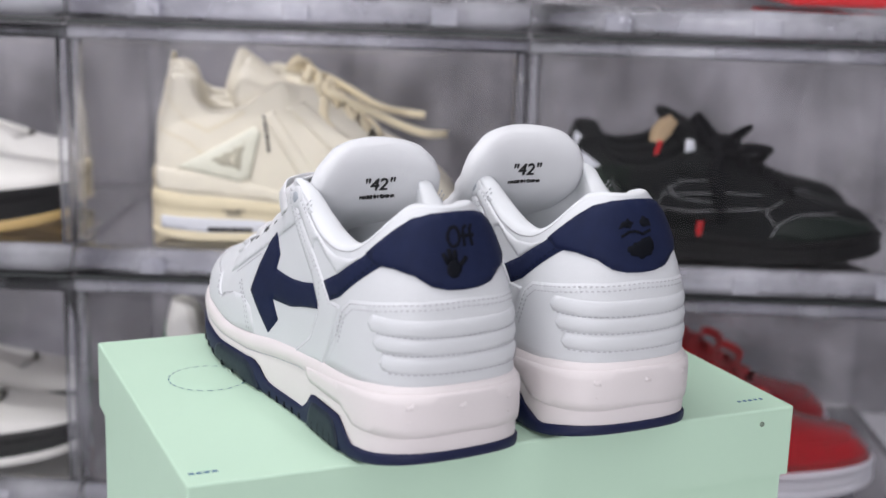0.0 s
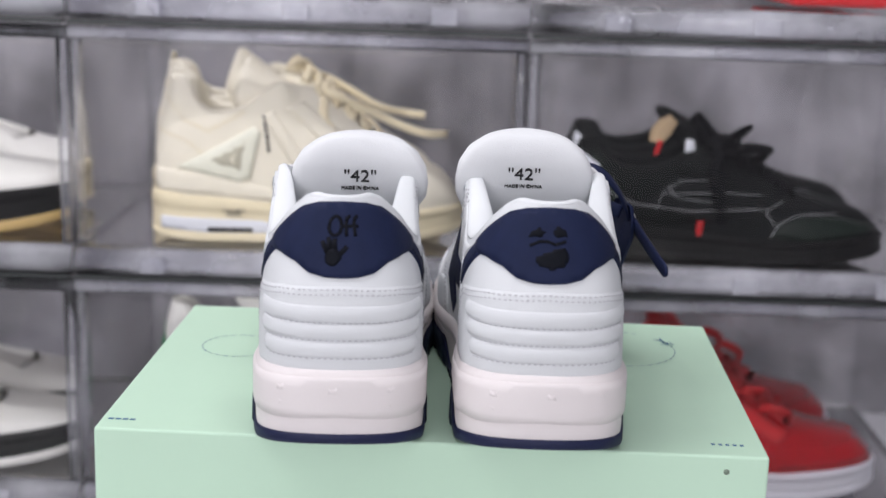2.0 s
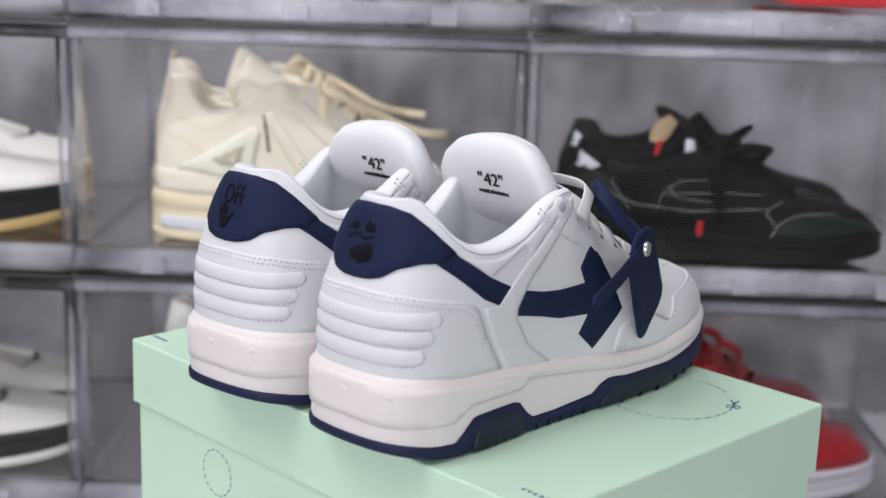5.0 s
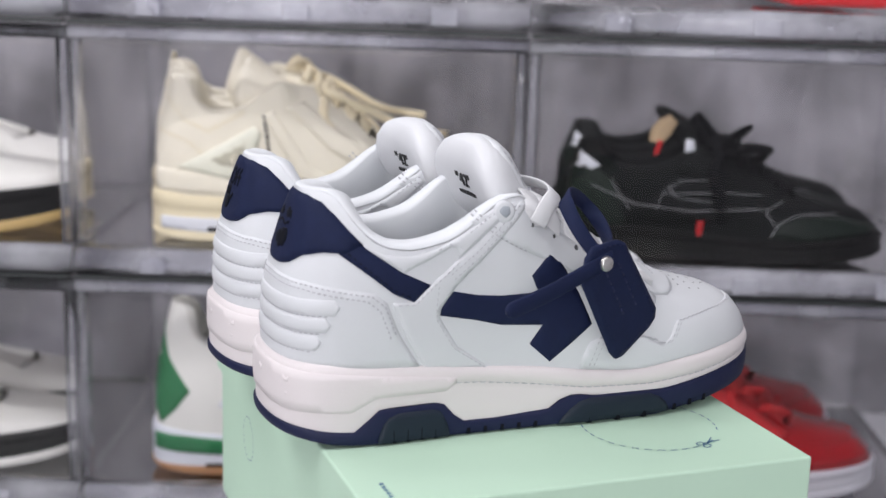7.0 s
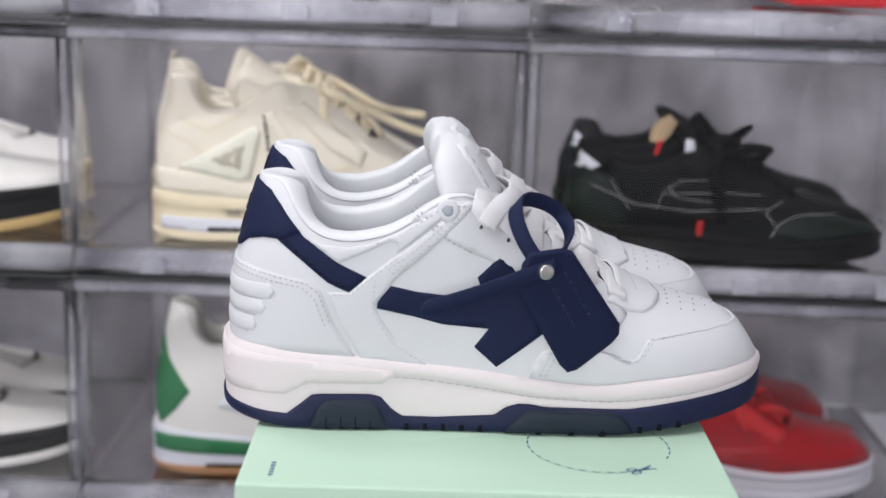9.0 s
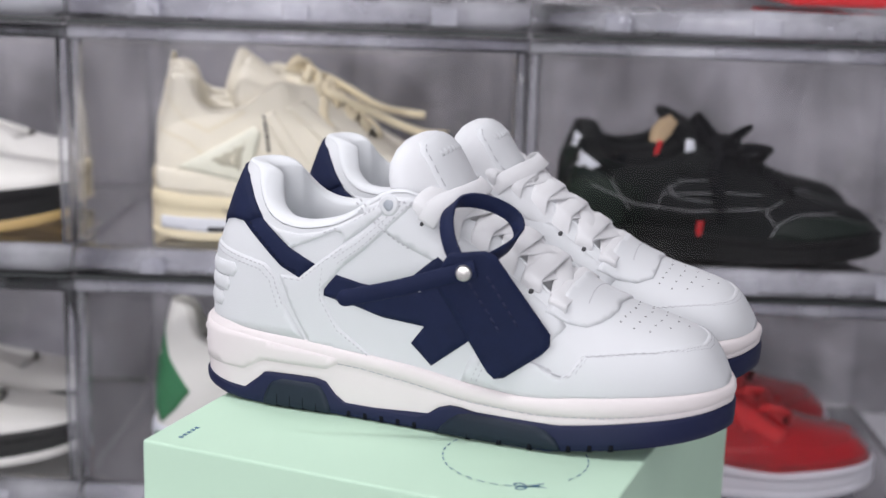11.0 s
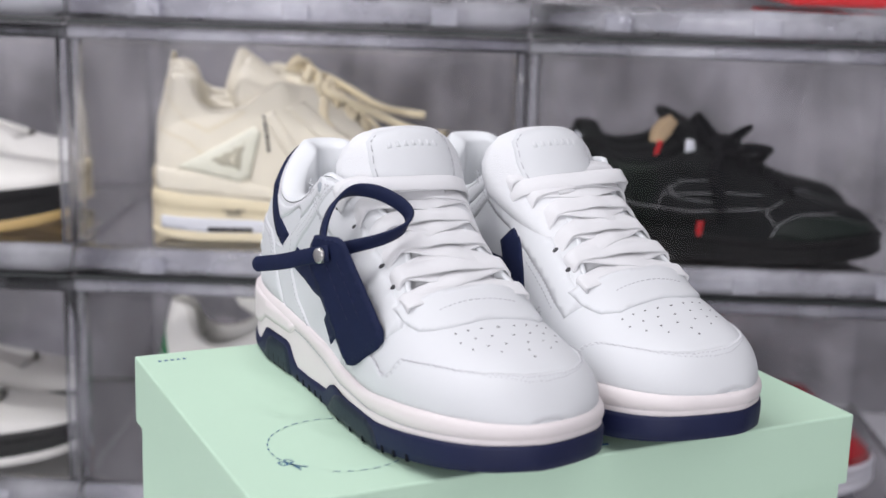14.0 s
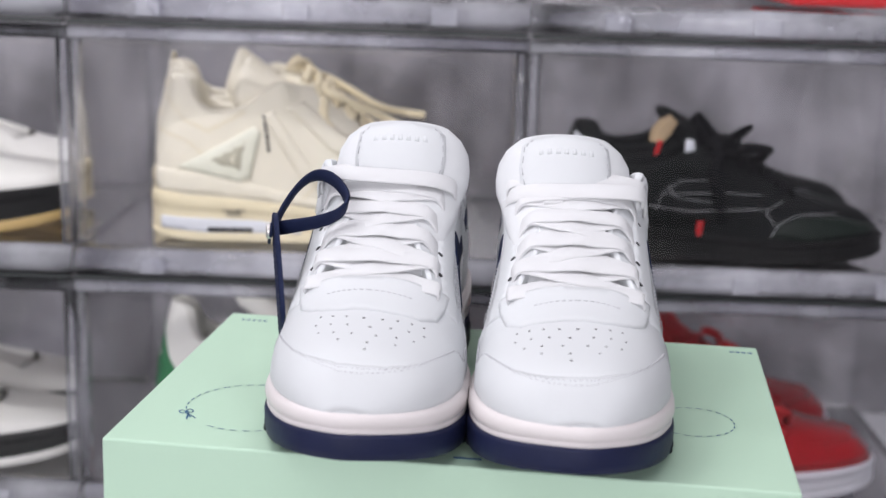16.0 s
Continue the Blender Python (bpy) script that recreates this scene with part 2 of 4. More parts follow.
# ---- shoe generator: all its numbers in millimetres, y from heel to toe ----
class Last:
    def __init__(self, outline, length, zb, crown, power, topline, shear, lip, shift=None, bottom=None, outtop=None, ledge=None):
        self.L = length
        self.ledge = smooth_table(ledge) if ledge else None
        rows_a = [(math.acos(max(-1, min(1, 1 - 2 * y / length))) / math.pi, l, m) for y, l, m in outline]
        self.lat, self.med = smooth_table([(a, l) for a, l, m in rows_a]), smooth_table([(a, m) for a, l, m in rows_a])
        self.zb, self.crown, self.power, self.topline = smooth_table(zb), smooth_table(crown), smooth_table(power), smooth_table(topline)
        self.shear, self.lip = smooth_table(shear), smooth_table(lip)
        self.shift = smooth_table(shift or [(0, 0), (length, 0)])
        self.bottom, self.outtop = smooth_table(bottom), smooth_table(outtop)

    def y_of(self, s):
        return self.L * (1 - math.cos(math.pi * s)) / 2

    def s_of(self, y):
        return math.acos(max(-1, min(1, 1 - 2 * y / self.L))) / math.pi

    def half(self, a):
        return self.lat(abs(a)) if a >= 0 else -self.med(abs(a))

    def sole(self, a, grow=0.0):
        """The sole's outline, grown outwards by some millimetres."""
        y, x = self.y_of(abs(a)), self.half(a)
        k = 1 + grow / 48
        return x * k, y + grow * (2 * y / self.L - 1)

    def upper(self, a, z, off=0.0):
        """The upper's surface at the place a round the shoe (heel 0, outer side +, inner side -, toe 1) and height z."""
        if off:
            e = 0.004
            s = max(-0.996, min(0.996, a))
            p, pa, pz = Vector(self.upper(s, z)), Vector(self.upper(s + e, z)), Vector(self.upper(s, z + 0.4))
            n = (pa - p).cross(pz - p)
            c = Vector((0, min(max(p.y, 50), self.L - 60), 30))
            if n.length < 1e-9:
                n = p - c
            n.normalize()
            if n.dot(p - c) < 0:
                n = -n
            return p + n * off
        s = abs(a)
        y0 = self.y_of(s)
        zb, zc, pw = self.zb(y0), self.crown(y0), self.power(y0)
        t = min(max((z - zb) / max(zc - zb, 1e-3), 0), 1)
        x = self.half(a) * 0.945 * (1 - t ** pw) ** (1 / 2.3) + self.shift(y0) * 0.3 * t * t
        y = 3.5 + y0 * (self.L - 6.5) / self.L
        if y < 140:
            y += self.shear(z) * (1 - y / 140)
        return Vector((x, y, z))

    def side(self, y, z, sign=1, off=0.0):
        """The surface at the side view's place y, z."""
        sh = self.shear(z)
        yu = (y - sh) / (1 - sh / 140) if y < 140 else y
        y0 = (yu - 3.5) * self.L / (self.L - 6.5)
        return self.upper(sign * self.s_of(y0), z, off)

    def over(self, y, phi, off=0.0):
        """The surface at length y and the angle phi across it: 0 on the crown, -90 and 90 at the soles."""
        y0 = (y - 3.5) * self.L / (self.L - 6.5)
        c = abs(math.cos(radians(phi)))
        zb, zc, pw = self.zb(y0), self.crown(y0), self.power(y0)
        z = zb + (zc - zb) * min(1, c) ** (2 / pw)
        return self.upper(math.copysign(self.s_of(y0), phi if phi else 1), min(z, zc - 0.0002), off)


MM = 0.001


class Shoe:
    """Collects the parts of one shoe; flip -1 is the mirrored one."""
    def __init__(self, last, flip=1, name="sneaker"):
        self.last, self.flip, self.root = last, flip, new(name)

    def mesh(self, name, verts, faces, mat, parent=None, label="", smooth=True):
        vs = [(v[0] * MM * self.flip, v[1] * MM, v[2] * MM) for v in verts]
        return mesh_part(name, vs, faces, mat, parent or self.root, label, smooth)

    def panel(self, name, poly, fn, mat, thick=1.0, step=4.0, parent=None, label="", sink=0.8):
        """A thin raised piece with a rounded rim: a polygon of the flat map fn(u, v, off) laid on the shoe."""
        edge = []
        for i, p in enumerate(poly):
            q = poly[(i + 1) % len(poly)]
            k = max(1, int(math.hypot(q[0] - p[0], q[1] - p[1]) / step))
            edge += [(p[0] + (q[0] - p[0]) * j / k, p[1] + (q[1] - p[1]) * j / k) for j in range(k)]
        n = len(edge)

        def inside(x, y):
            r = False
            for i in range(n):
                (x1, y1), (x2, y2) = edge[i], edge[i - 1]
                if (y1 > y) != (y2 > y) and x < (x2 - x1) * (y - y1) / (y2 - y1) + x1:
                    r = not r
            return r

        def clear(x, y, d):
            return all((x - ex) ** 2 + (y - ey) ** 2 > d * d for ex, ey in edge)
        us, ws = [e[0] for e in edge], [e[1] for e in edge]
        pts = list(edge)
        iy = min(ws) + step * 0.5
        while iy < max(ws):
            ix = min(us) + step * 0.5
            while ix < max(us):
                if inside(ix, iy) and clear(ix, iy, step * 0.45):
                    pts.append((ix, iy))
                ix += step
            iy += step
        from mathutils.geometry import delaunay_2d_cdt
        vo, _, fo, ov, _, _ = delaunay_2d_cdt([Vector(p) for p in pts], [(i, (i + 1) % n) for i in range(n)], [], 1, 1e-4)
        rim = [bool(o) and min(o) < n for o in ov]
        verts = [fn(v.x, v.y, thick * (0.55 if r else 1.0)) for v, r in zip(vo, rim)]
        faces = [tuple(f) for f in fo]
        use = {}
        for f in faces:
            for i in range(len(f)):
                e = (f[i], f[(i + 1) % len(f)])
                use[tuple(sorted(e))] = use.get(tuple(sorted(e)), 0) + 1
        low = {}
        for (i, j), c in use.items():
            if c == 1:
                for k in (i, j):
                    if k not in low:
                        low[k] = len(verts)
                        verts.append(fn(vo[k].x, vo[k].y, -sink))
                faces.append((i, j, low[j], low[i]))
        return self.mesh(name, verts, faces, mat, parent, label)

    def stitches(self, name, paths, fn, mat=None, off=0.5, length=1.7, gap=1.1, width=0.32, parent=None):
        """Short raised threads along paths of the map fn."""
        verts, faces = [], []
        for path in paths:
            for p, q in zip(path, path[1:]):
                d = math.hypot(q[0] - p[0], q[1] - p[1])
                k = max(1, int(d / (length + gap)))
                for j in range(k):
                    f0, f1 = j / k, (j + length / (length + gap)) / k
                    a, b = fn(p[0] + (q[0] - p[0]) * f0, p[1] + (q[1] - p[1]) * f0, off), fn(p[0] + (q[0] - p[0]) * f1, p[1] + (q[1] - p[1]) * f1, off)
                    a, b = Vector(a), Vector(b)
                    n = Vector(fn(p[0], p[1], off + 1)) - Vector(fn(p[0], p[1], off))
                    s = (b - a).cross(n)
                    if s.length < 1e-6:
                        continue
                    s = s.normalized() * width
                    n = n.normalized() * 0.25
                    i = len(verts)
                    verts += [a - s - n, a + s - n, b + s - n, b - s - n, a + n, b + n]
                    faces += [(i, i + 1, i + 4), (i + 2, i + 3, i + 5), (i + 1, i + 2, i + 5, i + 4), (i + 3, i, i + 4, i + 5)]
        ob = self.mesh(name, verts, faces, mat or THREAD, parent)
        ob["kind"] = "stuff"
        return ob

    def build_sole(self, foam, rubber, foam_label="", rubber_label="", n=150, groove=True):
        la = self.last
        cols = [2 * i / n - 1 for i in range(n)]
        bot, top = [], []
        rings = []
        for fr, gr in ((0.0, -1.4), (0.06, 0.2), (0.35, 0.6), (0.85, 0.7), (1.0, 0.2)):
            ring = []
            for a in cols:
                y = la.y_of(abs(a))
                z = la.bottom(y) + (la.outtop(y) - la.bottom(y)) * fr
                x, yy = la.sole(a, gr)
                ring.append((x, yy, z))
            rings.append(ring)
        verts = [v for r in rings for v in r]
        faces = grid_faces(len(rings), n, True) + [tuple(range(n))]
        top0 = (len(rings) - 1) * n
        faces.append(tuple(range(top0, top0 + n)))
        out = self.mesh("outsole", verts, faces, rubber, None, rubber_label)
        rings = []
        # below 1 the lower band, from 1 to 2 the rounded upper band that overhangs it
        prof = ((0.0, -0.6), (0.15, -0.4), (0.80, -0.5), (0.96, -1.1), (1.04, -0.6), (1.15, 0.1), (1.45, 0.4), (1.75, 0.0), (1.92, -0.7), (2.0, -1.4), (2.08, -2.6), (2.10, -4.2), (2.04, -9.0))
        for fr, gr in prof:
            ring = []
            for a in cols:
                y = la.y_of(abs(a))
                z0, z1 = la.outtop(y), la.zb(y)
                x, yy = la.sole(a, gr)
                zl = la.ledge(y) if la.ledge else z0 + (z1 - z0) * 0.62
                ring.append((x, yy, z0 + (zl - z0) * fr if fr < 1 else zl + (z1 - zl) * (fr - 1)))
            rings.append(ring)
        verts = [v for r in rings for v in r]
        mid = self.mesh("midsole", verts, grid_faces(len(rings), n, True), foam, None, foam_label)
        return mid, out

    def build_upper(self, mat, lining, label="", throat=219, n=240, nv=24):
        la = self.last
        verts, cols = [], [2 * i / n - 1 for i in range(n + 1)]
        for v in range(nv + 1):
            for a in cols:
                y0 = la.y_of(abs(a))
                zb, zc, pw = la.zb(y0), la.crown(y0), la.power(y0)
                tm = min(1, (la.topline(y0) - zb) / max(1e-3, zc - zb))
                ph = math.asin(min(1, tm ** (pw / 2))) * v / nv
                verts.append(la.upper(a, zb - 1 + (zc - zb + 1) * math.sin(ph) ** (2 / pw)))
        up = self.mesh("upper", verts, grid_faces(nv + 1, n + 1), mat, None, label)
        ai = [a for a in cols if la.y_of(abs(a)) < throat]
        rows = 17
        verts = []
        for r in range(rows):
            for a in ai:
                y0 = la.y_of(abs(a))
                z = la.topline(y0)
                p = la.upper(a, z)
                c = Vector((la.shift(y0), max(p.y, 62), z))
                d = (c - p)
                th = min(la.lip(y0), d.length * 0.8)
                d.normalize()
                if r <= 8:
                    k = math.pi * r / 8
                    fall = 0.34 * max(0.0, 1 - y0 / 45)
                    q = p + d * th * (1 - math.cos(k)) / 2 + Vector((0, 0, (min(th * 0.28, 3.6) * (1 - fall) * math.sin(k) - fall * th * (1 - math.cos(k)) / 2)))
                else:
                    f = (r - 8) / 8
                    q = p + d * (th + 2.0 * math.sin(min(1, f * 2.5) * math.pi / 2) * (1 - f) - 6 * f * f)
                    zt = z - 0.34 * max(0.0, 1 - y0 / 45) * th
                    q.z = zt + (la.zb(y0) + 8 - zt) * f
                verts.append(q)
        self.mesh("collar_lining", verts, grid_faces(rows, len(ai)), lining, None, "padded collar lining")
        ring = [Vector((*la.sole(a, -6), la.zb(la.y_of(abs(a))) + 6)) for a in cols[:-1]]
        self.mesh("insole", ring, [tuple(range(len(ring)))], lining)
        return up

    def build_tongue(self, mat, path, label="padded tongue", bow=9.0, n=20):
        """path: rows of (y, z of the outer face, y, z of the back face, half width) from throat to top."""
        verts, nc = [], n * 2
        for y, z, yb, zk, hw in path:
            sh = self.last.shift(y)
            front, back = Vector((0, y, z)), Vector((0, yb, zk))
            for k in range(nc):
                g = 2 * math.pi * k / nc
                cx, cn = math.copysign(abs(math.cos(g)) ** 0.72, math.cos(g)), math.copysign(abs(math.sin(g)) ** 0.85, math.sin(g))
                x = hw * cx
                q = front.lerp(back, (1 - cn) / 2) + Vector((0, -0.8, -0.6)) * bow * (x / 36) ** 2
                verts.append((x + sh, q.y, q.z))
        faces = grid_faces(len(path), nc, True) + [tuple(range(nc)), tuple(range((len(path) - 1) * nc, len(path) * nc))]
        return self.mesh("tongue", verts, faces, mat, None, label)

    def lace(self, p, q, lift, mat, width=9.5, thick=1.5, n=12, parent=None, name="lace", twist=0.0):
        """A flat lace from p to q, arched by lift over the tongue."""
        p, q = Vector(p), Vector(q)
        verts = []
        up = Vector((0, 0.62, 0.78))
        along = Vector((0, -0.78, 0.62))
        for i in range(n + 1):
            f = i / n
            c = p.lerp(q, f) + up * lift * (1 - (2 * f - 1) ** 4) + up * 0.6 * math.sin(f * 9 + twist)
            tang = (q - p).normalized()
            al = (along - tang * along.dot(tang)).normalized()
            w = al * width / 2 * (1 - 0.1 * math.sin(f * 7 + twist))
            h = up * thick / 2
            verts += [c - w, c - w * 0.8 + h, c + w * 0.8 + h, c + w, c + w * 0.8 - h, c - w * 0.8 - h]
        faces = grid_faces(n + 1, 6, True) + [(0, 1, 2, 3, 4, 5), tuple(range(n * 6, n * 6 + 6))]
        return self.mesh(name, verts, faces, mat, parent)


SPEC = dict(
    outline=[(0, 0, 0), (2, 20, 20), (7, 32, 32), (16, 40, 40), (30, 45, 45), (60, 47.5, 46.5), (100, 47, 44.5), (140, 48.5, 47), (180, 52, 53), (215, 52.8, 58),
             (245, 50.5, 58), (270, 43.5, 54.5), (288, 34, 47), (300, 23, 35), (306.5, 12, 20), (310, 0, 0)],
    length=310,
    zb=[(0, 45), (22, 44), (37, 42), (77, 40), (100, 38), (145, 34), (176, 30), (207, 28), (238, 31), (268, 33.5), (295, 35), (309, 35.5)],
    crown=[(0, 138.5), (20, 140), (40, 147), (60, 156), (100, 180), (125, 186), (145, 142), (170, 116), (195, 100), (213, 91), (227, 80), (249, 71), (270, 65.5), (285, 61.5), (296, 55), (304, 45), (309, 37)],
    power=[(0, 2.4), (30, 2.5), (60, 2.9), (120, 3.5), (170, 2.9), (215, 2.3), (260, 2.4), (309, 2.2)],
    topline=[(0, 133.5), (9, 133), (17, 130.5), (24, 124), (31, 117), (37, 112), (44, 108), (52, 105.5), (63, 104.5), (84, 108), (96, 113.5), (111, 124), (123, 129.5), (130, 130), (138, 127), (146, 123), (160, 116), (180, 104.5), (200, 90.5), (214, 80), (221, 77), (227, 80.0), (232, 90), (309, 90)],
    shear=[(0, 0), (46, 0), (62, 0.6), (79, 1.5), (92, 4), (100, 7), (115, 11), (125, 14), (138, 18)],
    lip=[(0, 14), (25, 14), (45, 15), (85, 15), (110, 10), (130, 5), (150, 4), (219, 3.5)],
    shift=[(0, 0), (60, -2), (110, -8), (170, -7), (220, -4), (309, -3)],
    bottom=[(0, 7), (12, 4.5), (28, 1.5), (47, 0.0), (94, 0.0), (218, 0.0), (239, 2.5), (266, 5.5), (284, 8), (300, 10.5), (309, 12)],
    outtop=[(0, 12.5), (11, 11), (21, 9.2), (34, 7.4), (41, 9.2), (46, 14.4), (49, 18.7), (55, 20), (82, 20.3), (90, 18.4), (95, 12), (99, 8), (122, 7.8), (144, 7.8), (152, 10.5), (161, 16.5), (168, 17.6), (177, 16.2), (208, 15), (224, 15.6), (252, 19), (269, 21), (287, 23), (309, 26)],
    ledge=[(0, 26), (60, 26.5), (88, 27.5), (93, 30.4), (110, 29.8), (145, 25.5), (174, 21.5), (214, 20), (252, 22.4), (287, 26), (309, 28.8)],
)
SNEAKER = Last(**SPEC)


def strap(shoe, name, path, mat, width, thick, side, parent, label="", round_end=False):
    """A flat strap along path; side(i) gives the way of its width."""
    verts = []
    P = [Vector(p) for p in path]
    for i, p in enumerate(P):
        t = (P[min(i + 1, len(P) - 1)] - P[max(i - 1, 0)]).normalized()
        s = Vector(side[i] if isinstance(side, list) else side)
        s = (s - t * s.dot(t)).normalized()
        n = t.cross(s).normalized() * thick / 2
        w = s * width / 2
        if round_end:
            w = w * max(0.12, 1 - max(0.0, 1 - (P[-1] - p).length / (width / 2)) ** 2) ** 0.5
        verts += [p + w * a + n * b for a, b in ((-1, -0.3), (-0.86, -1), (0.86, -1), (1, -0.3), (1, 0.3), (0.86, 1), (-0.86, 1), (-1, 0.3))]
    faces = grid_faces(len(P), 8, True) + [tuple(range(8)), tuple(range(len(P) * 8 - 8, len(P) * 8))]
    return shoe.mesh(name, verts, faces, mat, parent, label)


def curve_through(points, n):
    """n + 1 points of a smooth line through the given ones."""
    P = [Vector(p) for p in points]
    out = []
    for i in range(n + 1):
        f = i / n * (len(P) - 1)
        k = min(int(f), len(P) - 2)
        u = f - k
        p0, p1, p2, p3 = P[max(k - 1, 0)], P[k], P[k + 1], P[min(k + 2, len(P) - 1)]
        out.append(0.5 * ((2 * p1) + (p2 - p0) * u + (2 * p0 - 5 * p1 + 4 * p2 - p3) * u * u + (3 * p1 - p0 - 3 * p2 + p3) * u ** 3))
    return out


def text_part(name, body, size, m, mat, parent, label="", extrude=0.0001, bend=None):
    d = bpy.data.curves.new(name, "FONT")
    d.body, d.size, d.extrude, d.align_x, d.align_y = body, size, extrude, "CENTER", "CENTER"
    d.materials.append(mat)
    ob = new(name, d)
    ob.parent = parent
    ob.matrix_basis = m
    if label:
        ob["label"] = label
    return ob


def ellipse(cx, cy, rx, ry, n=16, turn=0.0):
    c, s = math.cos(turn), math.sin(turn)
    return [(cx + rx * math.cos(g) * c - ry * math.sin(g) * s, cy + rx * math.cos(g) * s + ry * math.sin(g) * c) for g in (2 * math.pi * i / n for i in range(n))]


EYELET = material("grey_eyelet", (0.36, 0.39, 0.43), 0.4)
EYE_ROWS = [(140.5 + 15.4 * i, 114.4 - 7.9 * i) for i in range(6)]


def build_sneaker(flip, label):
    la = SNEAKER
    s = Shoe(la, flip)
    s.build_sole(FOAM, RUBBER, "off-white rubber midsole", "navy rubber outsole")
    s.build_upper(WHITE, LINING, "smooth white leather upper")

    # heel map: u is the way round the heel in millimetres, v the height
    def heel(u, v, off):
        a = math.copysign(la.s_of(0), u) if not u else u
        return la.upper(heel_a(a), v, off)

    def heel_a(u):
        return math.copysign(arc_to_s(abs(u)), u) if u else 0.0
    ss = [i * 0.005 for i in range(120)]
    acc = [0.0]
    for p, q in zip(ss, ss[1:]):
        acc.append(acc[-1] + (la.upper(q, 80) - la.upper(p, 80)).length)
    arc_to_s = smooth_table(list(zip(acc, ss)))
    s_to_arc = smooth_table(list(zip(ss, acc)))
    lateral = lambda y, z, off: la.side(y, z, 1, off)
    medial = lambda y, z, off: la.side(y, z, -1, off)
    sole_map = lambda u, v, off: Vector((*la.sole(heel_a(u), off), v))

    # heel counter and its pads
    def round_to(y, z):
        sh = la.shear(z)
        yu = (y - sh) / (1 - sh / 140)
        return s_to_arc(la.s_of((yu - 3.5) * la.L / (la.L - 6.5)))
    flank = [(34, 88.6), (round_to(49, 82.5), 82.5), (round_to(56, 77), 77), (round_to(62.5, 60.6), 60.6), (round_to(75, 40.5), 40.5)]
    counter = [(-u, v) for u, v in reversed(flank)] + [(0, 90)] + flank + [(60, 43), (0, 45.5), (-60, 43)]
    s.panel("heel_counter", counter, heel, WHITE, 0.7, 4.5)
    pads = s.panel("heel_pad", [(-40, 51), (-47, 66), (-53, 79.5), (0, 81.5), (53, 79.5), (47, 66), (40, 51), (0, 50)], heel, WHITE, 0.5, 4.5)
    for z, wd in ((75.6, 50.5), (66.6, 46.0), (57.0, 41.5)):
        def bulge(u, v, off, z=z):
            return heel(u, v, 0.5 + 1.15 * max(0.0, 1 - ((v - z) / 4.4) ** 2) ** 0.6 if off > 0 else off)
        s.panel("padded_ridge", [(-wd, z - 4.1), (-wd - 2.5, z), (-wd, z + 4.1), (0, z + 4.3), (wd, z + 4.1), (wd + 2.5, z), (wd, z - 4.1), (0, z - 4.3)], bulge, WHITE, 1.0, 1.7, pads)
    edge_line = counter[1:10]
    s.stitches("stitching", [[(-wd, z), (0, z + 0.2), (wd, z)] for z, wd in ((71.1, 48), (61.9, 44), (52.3, 40))] + [[(u * 0.985, v - 1.6) for u, v in edge_line], [(u * 0.955, v - 4.0) for u, v in edge_line]], heel, off=0.95, length=1.5, gap=1.4)
    # navy heel tab with its debossed mark
    half = [(0, 131.8), (9, 131.6), (round_to(22, 130.6), 130.6), (round_to(27.5, 127.5), 127.5), (round_to(33, 121), 121), (round_to(38.5, 114), 114), (round_to(44.5, 107.5), 107.5), (round_to(35, 103.3), 103.3), (round_to(24, 103.5), 103.5), (27, 101), (18, 96), (9, 94.2), (0, 93.8)]
    tab = half + [(-u, v) for u, v in half[-2:0:-1]]
    heel_tab = s.panel("heel_tab", tab, heel, NAVY, 1.6, 3.5, label="navy nubuck heel tab with a debossed mark")
    if flip < 0:
        s.panel("debossed_mark", ellipse(5.0, 104.2, 5.6, 5.2, 14), heel, NEAR_BLACK, 2.1, 2.0, heel_tab)
        s.stitches("debossed_mark", [[(8.5, 106.5), (12.0, 112.0)], [(6.6, 108), (8.4, 114)], [(4.0, 108), (4.4, 113.4)], [(1.0, 105.5), (-3.4, 109.6)]], heel, NEAR_BLACK, 2.0, 4.0, 0.0, 1.3, heel_tab)
        ring = ellipse(4.5, 119.6, 4.4, 4.8, 16)
        s.stitches("debossed_mark", [ring + ring[:1], [(-3, 114.5), (-3, 122), (-4.4, 124.2), (-6.4, 124.2)], [(-8.6, 114.5), (-8.6, 122), (-10, 124.2), (-12, 124.2)], [(-0.6, 119.6), (-11.4, 119.6)]], heel, NEAR_BLACK, 1.95, 2.0, 0.0, 0.95, heel_tab)
    else:
        s.panel("debossed_mark", [(-11, 106), (-5, 109), (3, 111.5), (10, 113), (12.5, 107.5), (8.5, 101.5), (1, 100), (-6, 102)], heel, NEAR_BLACK, 2.1, 2.0, heel_tab)
        s.panel("debossed_mark", [(-17, 114.5), (-14, 120), (-8.5, 122.5), (-3, 119.5), (-6.5, 116), (-11, 117)], heel, NEAR_BLACK, 2.1, 2.0, heel_tab)
        s.panel("debossed_mark", [(-1, 119), (5, 123), (10.5, 122), (14.5, 115), (9, 116.8), (4, 115.8)], heel, NEAR_BLACK, 2.1, 2.0, heel_tab)
        s.stitches("debossed_mark", [[(-13, 112.5), (-7, 115), (-2, 115), (3, 113.4), (10, 115.2)]], heel, NEAR_BLACK, 1.95, 2.0, 0.0, 0.8, heel_tab)

